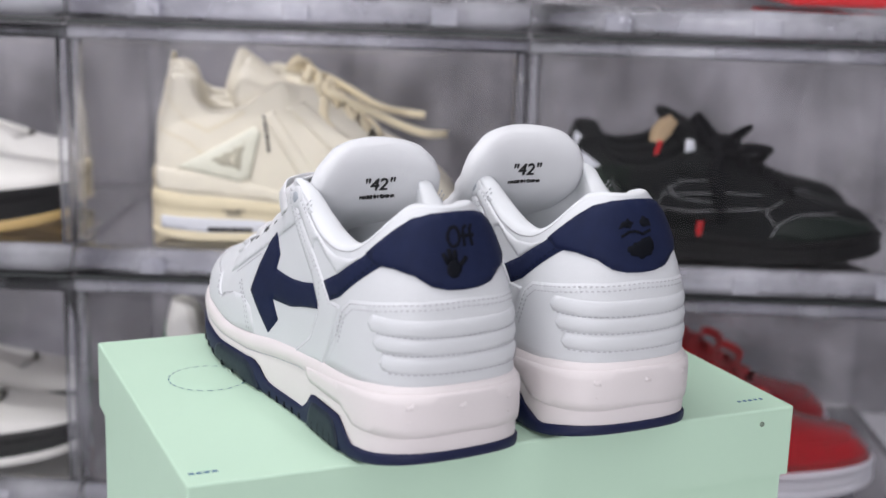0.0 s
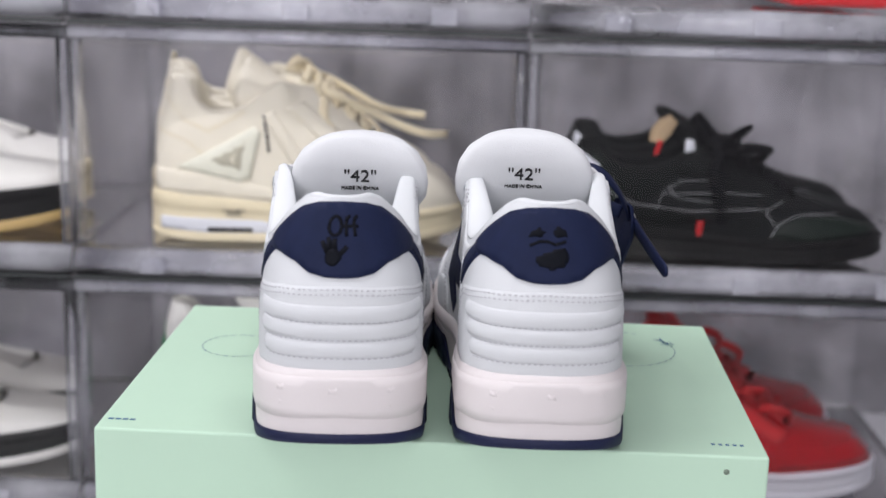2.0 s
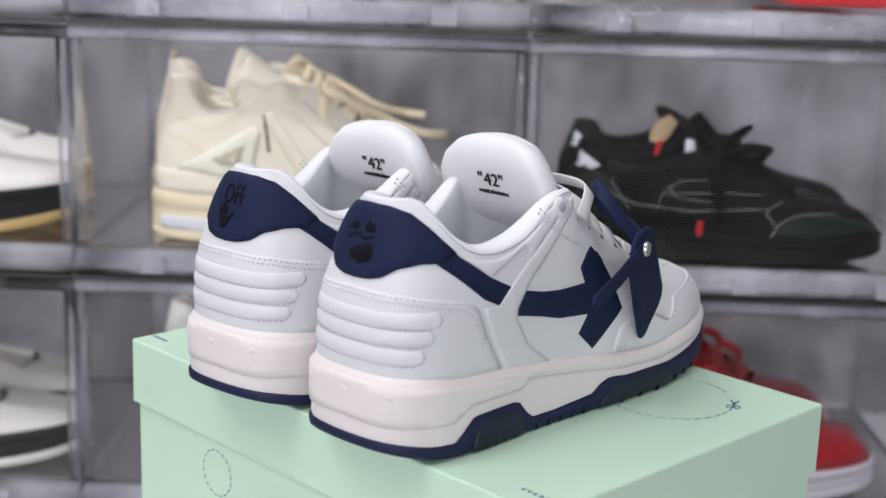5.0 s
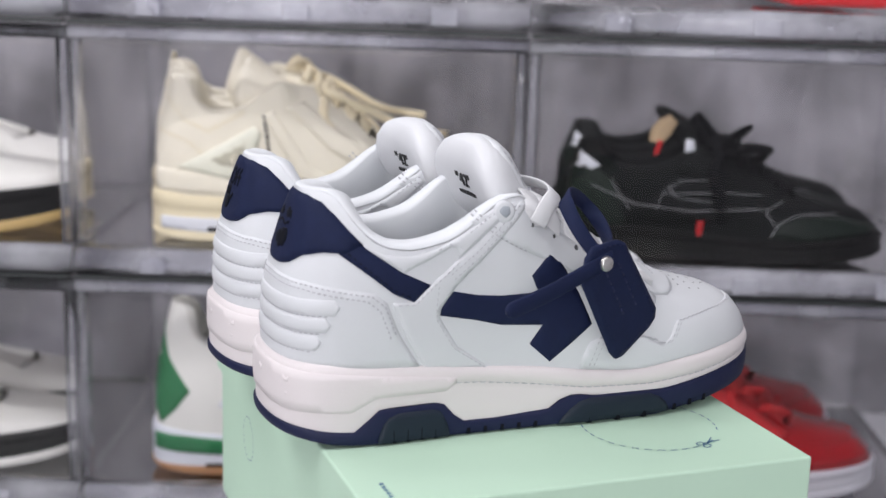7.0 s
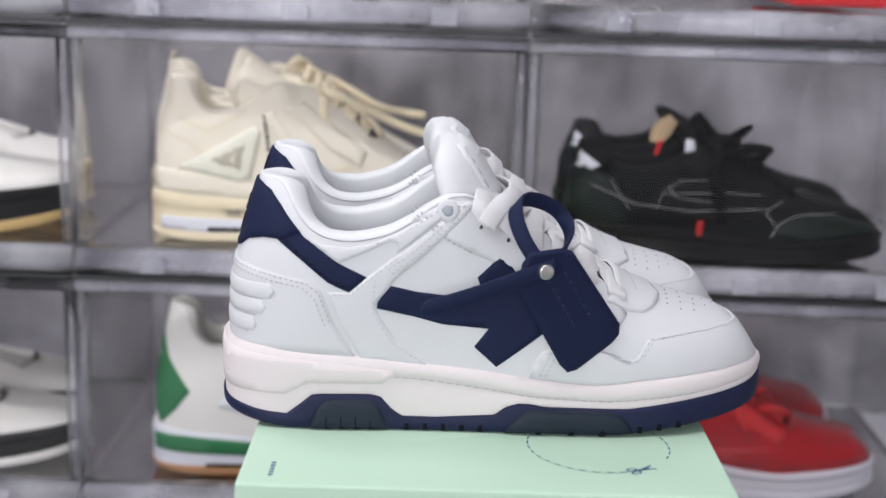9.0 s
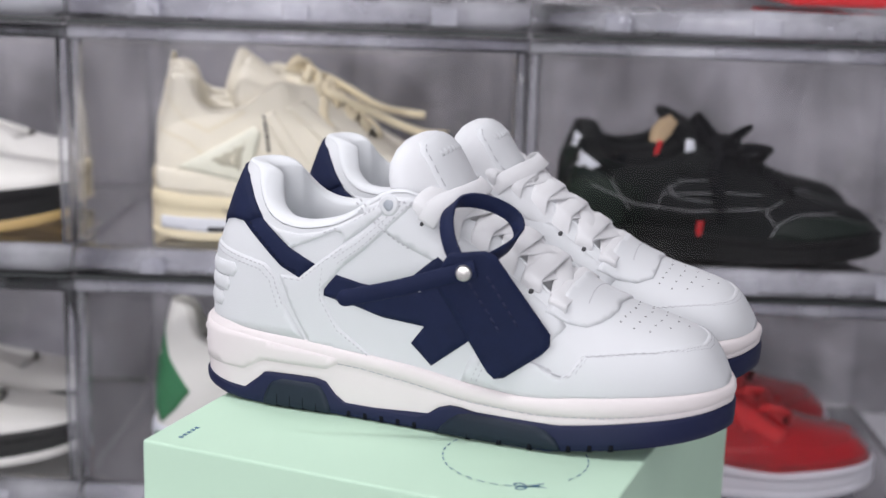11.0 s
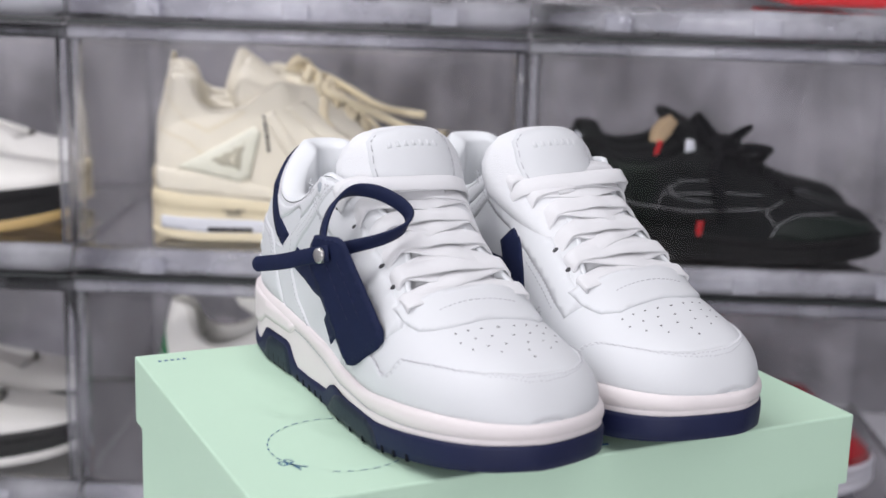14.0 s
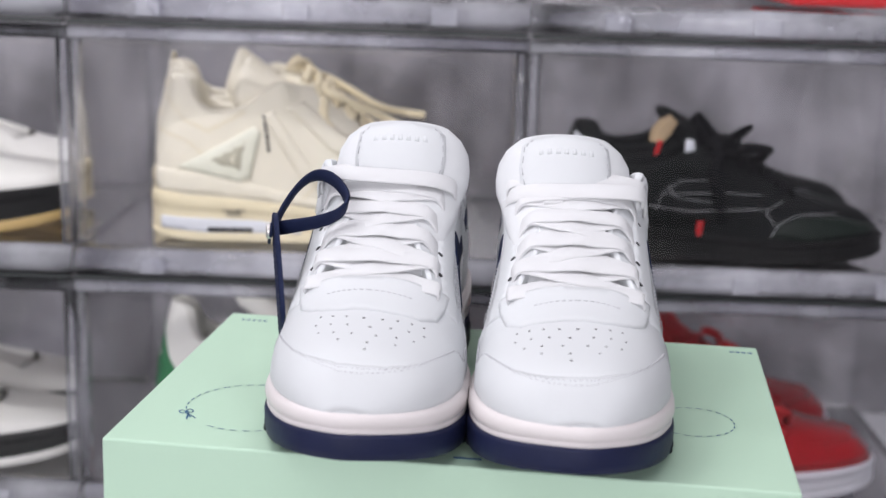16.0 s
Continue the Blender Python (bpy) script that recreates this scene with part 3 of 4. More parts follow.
    for mp in (lateral, medial):
        # stripe, arrow and white overlays of one side
        s.panel("stripe", [(30, 104.5), (36, 108.5), (41.7, 109.8), (46, 105.5), (64, 93.0), (80.6, 85.2), (71, 76.6), (59.5, 81.8), (46, 92.5)], mp, NAVY, 0.8, 3.5, label="navy stripe")
        s.stitches("stitching", [[(34, 105.6), (47, 94.0), (60, 83.6), (70.5, 78.6)]], mp, NEAR_BLACK, 1.0, 1.3, 1.7, 0.3)
        arrow = [(93.5, 80.8), (108, 77.8), (122, 76.5), (144, 77), (140, 86.5), (152, 97.5), (158.5, 93), (169, 75), (177, 57), (152, 37), (139.5, 48), (147, 58.4), (122, 60.2), (107, 64), (86.2, 68.2), (86.4, 72)]
        s.panel("arrow_patch", arrow, mp, NAVY, 0.8, 3.5, label="navy leather arrow patch")
        s.panel("saddle_overlay", [(59, 77), (71, 76.8), (80.6, 85.3), (95.5, 97.2), (103, 102.5), (117, 114.0), (133, 127.6), (138.6, 126), (122.5, 109), (109, 96), (95.8, 84.6), (86.5, 72), (85.8, 67), (96.6, 50), (118, 35.3), (100, 37.5), (78, 39.5), (66, 60)], mp, WHITE, 0.9, 2.6)
        s.panel("collar_panel", [(48, 104.6), (65.2, 92.6), (79, 98.6), (91.5, 104.8), (95.8, 104.2), (97.2, 101.6), (96.4, 99), (103, 103.5), (116, 114.2), (127, 123.6), (118, 122), (104, 114), (96, 109.5), (84, 104), (70, 101), (56, 102.2)], mp, WHITE, 1.15, 2.2)
        stay = [(104, 117.5), (112, 121.5), (122, 126.8), (131, 127.5), (139, 124), (146, 117), (219, 71), (224, 66), (217, 58), (206, 64), (190, 73), (170, 83.5), (148.8, 94.5), (134, 101), (120.4, 108.3), (111, 113.5)]
        s.panel("eyestay", stay, mp, WHITE, 0.55, 4.0)
        s.stitches("stitching", [[(103, 112), (122, 124.5), (131, 125), (139, 121), (146, 114)], stay[9:12], [(y - 1, z - 3) for y, z in stay[9:12]], [(94, 87.4), (108.4, 98.4), (121.5, 111), (136.5, 126.4)], [(92, 90.0), (106.4, 100.6), (119.5, 113), (133, 126.4)], [(103.5, 122), (112, 114.5), (120.4, 108.5), (129, 103.6), (137.5, 99.4)], [(105.5, 124), (114, 116.5), (122, 110.8)],
                                 [(85.0, 84.0), (83.8, 72), (84.0, 66.0), (94.4, 49.2), (114.6, 36.2)], [(67, 94.8), (79, 100.6), (91.2, 106.4), (96.6, 105.6), (98.8, 102.2)], [(96.4, 96.0), (81.0, 83.4), (71.5, 75.2), (60, 75.6)], [(176, 33), (182, 48), (195, 60)], [(179, 33), (185, 47), (197, 58)]], mp, off=0.9, length=1.4, gap=1.5, width=0.4)
        # eyelets: dark discs on the leather, the shade inside the holes as colour
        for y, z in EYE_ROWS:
            s.panel("eyelet", ellipse(y + 0.5, z - 1.0, 1.4, 1.4, 10), mp, HOLE_SHADE, 0.8, 1.2)
        s.panel("eyelet", ellipse(123, 122.4, 6.0, 6.0, 20), mp, WHITE, 1.5, 2.0)
        s.panel("eyelet", ellipse(123, 122.4, 3.6, 3.6, 16), mp, EYELET, 2.0, 1.6, label="metal ringed top eyelet")

    # toe overlay, vamp and its vents
    def top_map(y, phi, off):
        p = la.over(y, phi)
        q = min(y, 304)
        n = (la.over(q + 0.8, phi) - la.over(q - 0.8, phi)).cross(la.over(q, min(phi + 2, 89.9)) - la.over(q, max(phi - 2, -89.9)))
        out = p - Vector((0, min(y, 262), 22))
        n = n.normalized() if n.length > 1e-6 else out.normalized()
        return p + (n if n.dot(out) > 0 else -n) * off
    cap = [(170, 89.9), (176, 84), (190, 78), (203, 75.5), (214.3, 76.3), (218.5, 78.5), (225, 79.5), (229.4, 76), (235, 64), (252, 57), (270, 49), (282, 39), (288, 25), (291.5, 9), (292, -8), (290.5, -24), (287, -36), (280, -46), (264, -54.5), (247, -62), (240, -68), (234, -77), (226, -79.5), (218, -78.5), (214, -76.3), (203, -75.5), (190, -78), (176, -84), (170, -89.9)]
    s.panel("toe_overlay", cap + [(255, -89.8), (290, -89.8), (302, -89.8), (306.4, -89.8), (306.4, 0), (306.4, 89.8), (302, 89.8), (290, 89.8), (255, 89.8)], top_map, WHITE, 0.9, 2.3)
    for k in (1.6, 3.4):
        s.stitches("stitching", [[(y + k, p) for y, p in cap[3:-3]]], top_map, off=0.95, length=1.8, gap=1.6)
    flap = [(212, 48), (222, 46), (234, 42), (240, 34), (244, 24), (246, 12), (245, 0), (246, -14), (245, -32), (237, -43), (223, -48), (212, -50), (219, -30), (221, 0), (219, 30)]
    s.panel("vamp_flap", flap, top_map, WHITE, 1.3, 2.6)
    s.stitches("stitching", [[(231, 22), (230, 0), (231, -24)]], top_map, off=1.5)
    # vents are not cut through: dark discs paint the shade inside them
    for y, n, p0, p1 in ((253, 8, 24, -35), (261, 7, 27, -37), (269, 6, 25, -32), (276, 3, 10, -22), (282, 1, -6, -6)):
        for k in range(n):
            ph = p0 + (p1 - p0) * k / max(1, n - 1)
            s.panel("vent_hole", ellipse(y - abs(ph + 5) * 0.12, ph, 0.5, 0.8, 8), top_map, HOLE_SHADE, 0.25, 1.4)

    # sole: heel wrap panel, lugs and tread notches
    wrap = [(-120, 30.4), (-114, 26.4), (-76, 26.6), (-63, 19.4), (-30, 20), (0, 22), (30, 20), (63, 19.4), (76, 26.6), (114, 26.4), (120, 30.4), (120, 33.5), (100, 36), (60, 40.0), (30, 42.5), (0, 43.5), (-30, 42.5), (-60, 40.0), (-100, 36), (-120, 33.5)]
    hw = s.panel("heel_wrap", wrap, sole_map, FOAM, 1.0, 4.0, label="raised off-white heel wrap with small stamped marks")
    for cu, cv, k in ((-25, 35.5, 0.8), (2, 35.5, 0.8), (27, 36, 0.8), (-24, 28.5, 0.5), (28, 29, 0.5)):
        mark = [(-5, 2), (-3.4, 0.6), (-3, -2.4), (-1.6, -0.8), (1.4, -3), (1.6, -1.2), (4.6, -0.8), (2.6, 0.8), (3.8, 3), (1, 1.8), (-1, 3.6), (-1.6, 1.6)]
        s.panel("stamped_mark", [(cu + x * k, cv + z * k) for x, z in mark], sole_map, FOAM, 1.6, 1.6, hw)

    def edge_map(sign):
        def f(y, z, off):
            x, yy = la.sole(sign * la.s_of(y), off)
            return Vector((x, yy, z))
        return f
    for sg in (1, -1):
        em = edge_map(sg)
        heel_lug = [(51, 0.5), (52, 6), (54, 11), (57.5, 15), (63, 17), (82, 17), (87, 15.5), (90, 11), (92, 6), (93, 0.5)]
        front_lug = [(157, 0.5), (160, 5), (165, 10), (170, 13.5), (176, 15), (214, 14), (220, 12), (225, 8), (228, 2)]
        for shape, notches in ((heel_lug, ((61, 9), (69, 9), (77, 9), (85, 8))), (front_lug, ((176, 5), (194, 4), (211, 5)))):
            lug = s.panel("lug", shape, em, LUG, 1.6, 3.0, label="slate rubber side lug")
            # notches are not cut in: near-black pieces paint the shade in the slots
            for yc, zt in notches:
                s.panel("notch", [(yc - 1.5, 0.3), (yc - 1.4, zt * 0.8), (yc - 0.6, zt), (yc + 0.6, zt), (yc + 1.4, zt * 0.8), (yc + 1.5, 0.3)], em, NEAR_BLACK, 1.75, 2.0, lug)
        for yc in (104, 114, 124, 134, 144, 232, 243, 254):
            # these slots too are shade painted on as near-black pieces
            zb0 = la.bottom(yc)
            s.panel("notch", [(yc - 1.3, zb0 + 0.3), (yc - 1.1, zb0 + 4), (yc + 1.1, zb0 + 4), (yc + 1.3, zb0 + 0.3)], em, NEAR_BLACK, 1.1, 2.0)
    groove = [(96, 30.0), (110, 29.2), (145, 25), (174, 21.0), (214, 19.5), (252, 22.2), (287, 26.4), (300, 28.5)]
    for sg in (1, -1):
        s.stitches("sole_stitching", [groove], edge_map(sg), THREAD, -0.6, 3.2, 1.4, 0.3)

    # tongue and laces
    hi = 0.0 if flip > 0 else -4.0
    path = [(224, 73, 219, 69, 25), (207, 87.5, 200, 79, 30), (192, 98.5, 182, 88, 31), (178, 109, 163, 95, 33), (166, 117.5, 146, 102, 35.5), (157, 125, 134, 110, 37.5), (151, 132, 127, 118, 40),
            (146, 141, 122.5, 127, 40.5), (141, 148.5, 119, 136, 39), (135, 154, 117, 143.5, 34.5), (128, 156.8, 118, 149.5, 27), (122.5, 156, 119.5, 153.5, 17)]
    path = [(a, b + hi * min(1, max(0, i - 4) / 3), c, d + hi * min(1, max(0, i - 4) / 3), w) for i, (a, b, c, d, w) in enumerate(path)]
    tongue = s.build_tongue(MESH, path)
    rows_up = list(reversed(path))
    t_z, t_y, t_k, t_w = (smooth_table([(r[0], r[k]) for r in rows_up]) for k in (1, 2, 3, 4))

    def tongue_map(y, x, off):
        front, back = Vector((0, y, t_z(y))), Vector((0, t_y(y), t_k(y)))
        c = min(0.98, abs(x) / t_w(y)) ** (1 / 0.72)
        n = (front - back).normalized()
        return front.lerp(back, (1 - (1 - c * c) ** 0.425) / 2) + n * off + Vector((x + la.shift(y), 0, 0)) - Vector((0, 0.8, 0.6)) * 9 * (x / 36) ** 2
    lab = [(156, -25), (156, 25), (146, 27), (137, 25.5), (132, 20), (130, 0), (132, -20), (137, -25.5), (146, -27)]
    label_part = s.panel("tongue_label", lab, tongue_map, WHITE, 1.2, 4.0, tongue, "white leather tongue label")
    s.stitches("stitching", [[(134, -19), (138, -24), (146, -25.2), (154, -23.4), (154, 23.4), (146, 25.2), (138, 24), (134, 19)]], tongue_map, off=1.3, parent=label_part)
    for k in range(7):
        x = -16 + k * 4.9
        s.panel("embossed_bar", [(139.4, x), (139.4, x + 3.2), (142.4, x + 3.2), (142.4, x)], tongue_map, WHITE, 1.55, 1.6, label_part)
    text_part("size_mark", '"42"', 0.0115, Matrix.Translation((la.shift(125) * MM * flip, 0.1206, 0.1305 + hi * MM)) @ pose(0, 0, 0, 114, 0, 0), INK, tongue, 'printed size mark reading "42"', 0.0005)
    text_part("origin_mark", "MADE IN CHINA", 0.0030, Matrix.Translation((la.shift(125) * MM * flip, 0.1238, 0.1232 + hi * MM)) @ pose(0, 0, 0, 116, 0, 0), INK, tongue, "small printed words MADE IN CHINA", 0.0008)
    def lace_line(i, j, rise, k):
        """A flat lace from the outer eyelet of row i over the tongue to the inner eyelet of row j."""
        (yi, zi), (yj, zj) = EYE_ROWS[i], EYE_ROWS[j]
        ym = (yi + yj) / 2
        a0, b0 = Vector(la.side(yi + 0.5, zi - 1, k, -1.2)), Vector(la.side(yj + 0.5, zj - 1, -k, -1.2))
        a2, b2 = Vector(la.side(yi - 0.5, la.topline(yi) - 1.5, k, 1.1 + 0.7 * rise)), Vector(la.side(yj - 0.5, la.topline(yj) - 1.5, -k, 1.1 + 0.7 * rise))
        mid = []
        for f, w in ((0.3, 13), (0.5, 0), (0.7, -13)):
            m = a2.lerp(b2, f)
            d = (tongue_map(yi + (yj - yi) * f - 1, k * w, 1.0 + rise) - m).dot(Vector((0, 0.6, 0.8)))
            mid.append(m + Vector((0, 0.6, 0.8)) * max(min(d, 6.0), (1.6 + rise) * (1 - (2 * f - 1) ** 2)))
        pts = curve_through([a0, a2, *mid, b2, b0], 36)
        strap(s, "lace", pts, LACE, 10.8, 1.3, Vector((0, -0.88, 0.47)), None)
    for i in range(5):
        lace_line(i, i + 1, 0.2 + 0.7 * (i % 2), 1)
        lace_line(i + 1, i, 0.9 - 0.7 * (i % 2), 1)
        lace_line(i, i, 1.7, 1)
    lace_line(5, 5, 1.9, 1)
    # the loose top pass of the lace, and the lace keeper of the tongue
    top_pass = curve_through([(40, 144, 114 + hi), (39, 150, 124 + hi), (33, 157, 128 + hi), (18, 161.5, 129.5 + hi), (-4, 161.5, 129 + hi), (-26, 156, 127 + hi), (-39, 148, 122 + hi), (-42, 142, 114 + hi)], 36)
    strap(s, "lace", top_pass, LACE, 10.5, 1.4, Vector((0, -0.75, 0.65)), None)
    s.panel("lace_keeper", [(153, -13), (153, -1), (166, -1), (166, -13)], tongue_map, LACE, 1.8, 3.0, tongue)
    if flip > 0:
        # hang tag on a leather loop
        tagx = 61
        tag_poly = [(161, 92), (162, 99), (166, 105), (184, 107), (189, 105), (218, 63), (218, 57), (214, 52), (195, 38), (190, 37), (186, 41), (160, 86)]
        tm = lambda y, z, off: Vector((tagx - (107 - z) * 0.045 - (y - 174) * 0.27 + off, y + off * 0.27, z))
        tg = s.panel("hang_tag", tag_poly, tm, NAVY, 1.3, 4.0, label="navy leather hang tag on a loop", sink=1.3)
        s.stitches("stitching", [[(164, 90), (164, 98), (168, 103), (183, 105), (187, 103), (215, 62), (214, 56), (194, 41), (190, 41), (164, 88)]], tm, NAVY, 1.28, 2.2, 1.2, 0.4, tg)
        for k in range(2):
            s.stitches("faint_bars", [[(176 + k * 9, 90 + k * 4), (193 + k * 9, 62 + k * 4)]], tm, RUBBER, 1.4, 3.5, 1.5, 1.0, tg)
        loop = curve_through([(62, 173, 97), (58, 165, 107), (52, 160, 117), (45, 159, 124), (37, 162, 127.5), (28, 170, 127), (20, 180, 122.5), (17, 187, 117), (22, 191, 111), (33, 190, 106), (47, 185, 102), (58, 178, 98.5)], 44)
        sd = [Vector((0, 0.9, 0.45)).lerp(Vector((-0.25, 0.45, 0.85)), min(1, max(0, (i - 8) / 12))) for i in range(45)]
        strap(s, "strap_loop", loop, NAVY, 8.5, 2.0, sd, tg)
        tail = curve_through([(61.5, 180, 98), (65.5, 164, 93), (71, 140, 85), (76, 116, 78.5), (77.5, 109, 77)], 44)
        strap(s, "strap_tail", tail, NAVY, 9.0, 2.0, Vector((0, -0.4, 0.9)), tg, round_end=True)
        cone_part("rivet", pose((tagx + 3.4) * MM, 0.1745, 0.0955, 0, 90, 15), 0.0046, 0.0040, 0.003, STEEL, tg, "round nickel rivet", bevel=0.0006)
    return tagged(s.root, label, "sneaker", "pair of white sneakers on the box")


sneaker_right = build_sneaker(1, "white leather sneaker with navy arrow and hanging navy tag")
sneaker_left = build_sneaker(-1, "white leather sneaker with navy heel tab, on mint box")
PLACE_RIGHT, PLACE_LEFT = pose(0.050, -0.133, TOP + 0.0005, 0, 0, 2.6), pose(-0.056, -0.138, TOP + 0.0005, 0, 0, 5.2)


# ---- the shoe box ----
def build_shoe_box():
    t = new("shoe_box")
    x0, x1, y0, y1 = -0.1928, 0.1724, -0.1099, 0.1403
    bm = slab(bmesh.new(), x0 + 0.003, x1 - 0.003, y0 + 0.003, y1 - 0.003, 0.0005, 0.1365, bevel=0.0012)
    body = part("body", bm, MINT, t, smooth=False)
    bm = slab(bmesh.new(), x0, x1, y0, y1, TOP - 0.043, TOP)
    bmesh.ops.delete(bm, geom=[f for f in bm.faces if f.normal.z < -0.5], context="FACES")
    bmesh.ops.bevel(bm, geom=[e for e in bm.edges if len(e.link_faces) == 2], offset=0.0013, segments=2, affect="EDGES", profile=0.5)
    bmesh.ops.solidify(bm, geom=bm.faces[:], thickness=0.0018)
    lid = part("lid", bm, MINT, t, "mint green lid with printed dashed circles", smooth=False)

    def dashes(cx, cy, r, parent, plane, n=34, skip=()):
        bm = bmesh.new()
        for i in range(n):
            if i in skip:
                continue
            g0, g1 = 2 * math.pi * i / n, 2 * math.pi * (i + 0.58) / n
            vs = [bm.verts.new(plane(cx + q * math.cos(g), cy + q * math.sin(g))) for q, g in ((r, g0), (r + 0.0007, g0), (r + 0.0007, g1), (r, g1))]
            bm.faces.new(vs)
        return part("dashed_circle", bm, PRINT, parent, "printed dashed blue circle")

    def scissors(cx, cy, turn, parent, plane, k=1.0):
        bm = bmesh.new()
        c, s = math.cos(turn), math.sin(turn)

        def put(pts):
            bm.faces.new([bm.verts.new(plane(cx + k * (x * c - y * s), cy + k * (x * s + y * c))) for x, y in pts])
        put([(-0.002, -0.0012), (0.008, 0.0022), (0.0078, 0.003), (-0.002, 0)])
        put([(-0.002, 0.0012), (-0.002, 0.0), (0.0078, -0.003), (0.008, -0.0022)])
        for sg in (1, -1):
            for i in range(12):
                g0, g1 = i * math.pi / 6, (i + 1) * math.pi / 6
                put([(-0.0048 + q * 1.5 * math.cos(g), sg * 0.0022 + q * math.sin(g)) for q, g in ((0.0014, g0), (0.0021, g0), (0.0021, g1), (0.0014, g1))])
        return part("scissors_mark", bm, PRINT, parent, "printed blue scissors")
    up = lambda x, y: (x, y, TOP + 0.0003)
    front = lambda x, z: (x, y0 - 0.0003, z)
    body_front = lambda x, z: (x, y0 + 0.0027, z)
    side = lambda y, z: (x1 - 0.0027, y, z)
    dashes(0.106, 0.077, 0.038, lid, up, skip=(4, 5))
    scissors(0.139, 0.096, radians(120), lid, up)
    dashes(-0.143, 0.047, 0.023, lid, up, 24, skip=(0, 23))
    scissors(-0.119, 0.044, radians(80), lid, up, 0.8)
    dashes(-0.100, TOP - 0.066, 0.0145, body, body_front, 18)
    dashes(0.02, TOP - 0.072, 0.018, body, side, 18)
    for k in range(5):
        slab_part("print_bar", (0.1435 + k * 0.0039, 0.1455 + k * 0.0039, -0.0948, -0.0926, TOP + 0.0001, TOP + 0.0003), PRINT, lid, bevel=0)
    for cx in (-0.187, -0.183, -0.179, -0.175):
        slab_part("print_bar", (cx - 0.0015, cx + 0.0014, -0.0965, -0.0945, TOP + 0.0001, TOP + 0.0003), PRINT, lid, bevel=0)
    slab_part("print_bar", (-0.03, -0.015, 0.128, 0.130, TOP + 0.0001, TOP + 0.0003), PRINT, lid, bevel=0)
    cone_part("spot", Matrix.Translation((0.150, y0 - 0.0001, TOP - 0.009)) @ pose(0, 0, 0, 90, 0, 0), 0.0016, 0.0016, 0.0004, material("grey_spot", (0.2, 0.26, 0.2), 0.8), lid, "small grey spot on the lid")
    return tagged(t, "mint green cardboard shoe box with lid on a turntable", "shoe box")


shoe_box = build_shoe_box()


# ---- shoes on show in the cases ----
def variant(sole, top, mid=0.0):
    """A last of the same family with another sole height and upper height, and a fuller instep."""
    full = smooth_table([(0, 0), (130, 0), (165, mid), (220, mid), (262, mid * 0.4), (300, 0), (310, 0)])
    hi = lambda rows: [(y, 36 * sole + (z - 36) * top + full(y)) for y, z in rows]
    lo = lambda rows: [(y, z * sole) for y, z in rows]
    sp = dict(SPEC)
    sp.update(ledge=None, zb=lo(SPEC["zb"]), bottom=lo(SPEC["bottom"]), outtop=lo([(0, 9), (100, 9), (220, 9), (270, 14), (309, 19)]), crown=hi(SPEC["crown"]), topline=hi(SPEC["topline"]),
              shear=[(36 * sole + (z - 36) * top, d) for z, d in SPEC["shear"]])
    return Last(**sp), (lambda z: 36 * sole + (z - 36) * top), sole


def paint(name, color, rough=0.5, **k):
    return material(name, color, rough, **k)


CREAM = paint("cream_leather", (0.87, 0.82, 0.69), 0.6, bump=0.2, vary=0.05)
PALE_CREAM = paint("pale_cream_plastic", (0.80, 0.80, 0.68), 0.35)
WING_MESH = paint("cream_wing_mesh", (0.50, 0.48, 0.38), 0.7)
CREAM_LACE = paint("cream_lace", (0.86, 0.76, 0.54), 0.8, bump=0.4)
CREAM_SOLE = paint("cream_rubber", (0.80, 0.71, 0.50), 0.5)
PALE = paint("pale_rubber", (0.72, 0.74, 0.80), 0.5)
BLACK = paint("black_nubuck", (0.005, 0.006, 0.006), 0.72, vary=0.3, spec=0.18)
BLACK_GREEN = paint("dark_green_leather", (0.006, 0.013, 0.009), 0.5, spec=0.3, vary=0.3)
DARK_SOLE = paint("black_rubber", (0.005, 0.005, 0.005), 0.55, spec=0.15, vary=0.2)
BLACK_LACE = paint("black_lace", (0.006, 0.006, 0.007), 0.8, spec=0.1)
TAN = paint("tan_fabric", (0.55, 0.40, 0.24), 0.8)
RED = paint("red_patent", (0.42, 0.004, 0.010), 0.11, coat=0.15, vary=0.15, spec=0.35)
RED_CLOTH = paint("red_lace", (0.58, 0.015, 0.02), 0.7, vary=0.2)
ICE = paint("ice_rubber", (0.70, 0.70, 0.75), 0.35)
BONE = paint("bone_leather", (0.80, 0.79, 0.75), 0.55, vary=0.04)
GREEN = paint("green_suede", (0.010, 0.17, 0.055), 0.7, vary=0.2)
GUM = paint("gum_rubber", (0.42, 0.20, 0.08), 0.5)
OCHRE = paint("ochre_rubber", (0.55, 0.38, 0.14), 0.5)


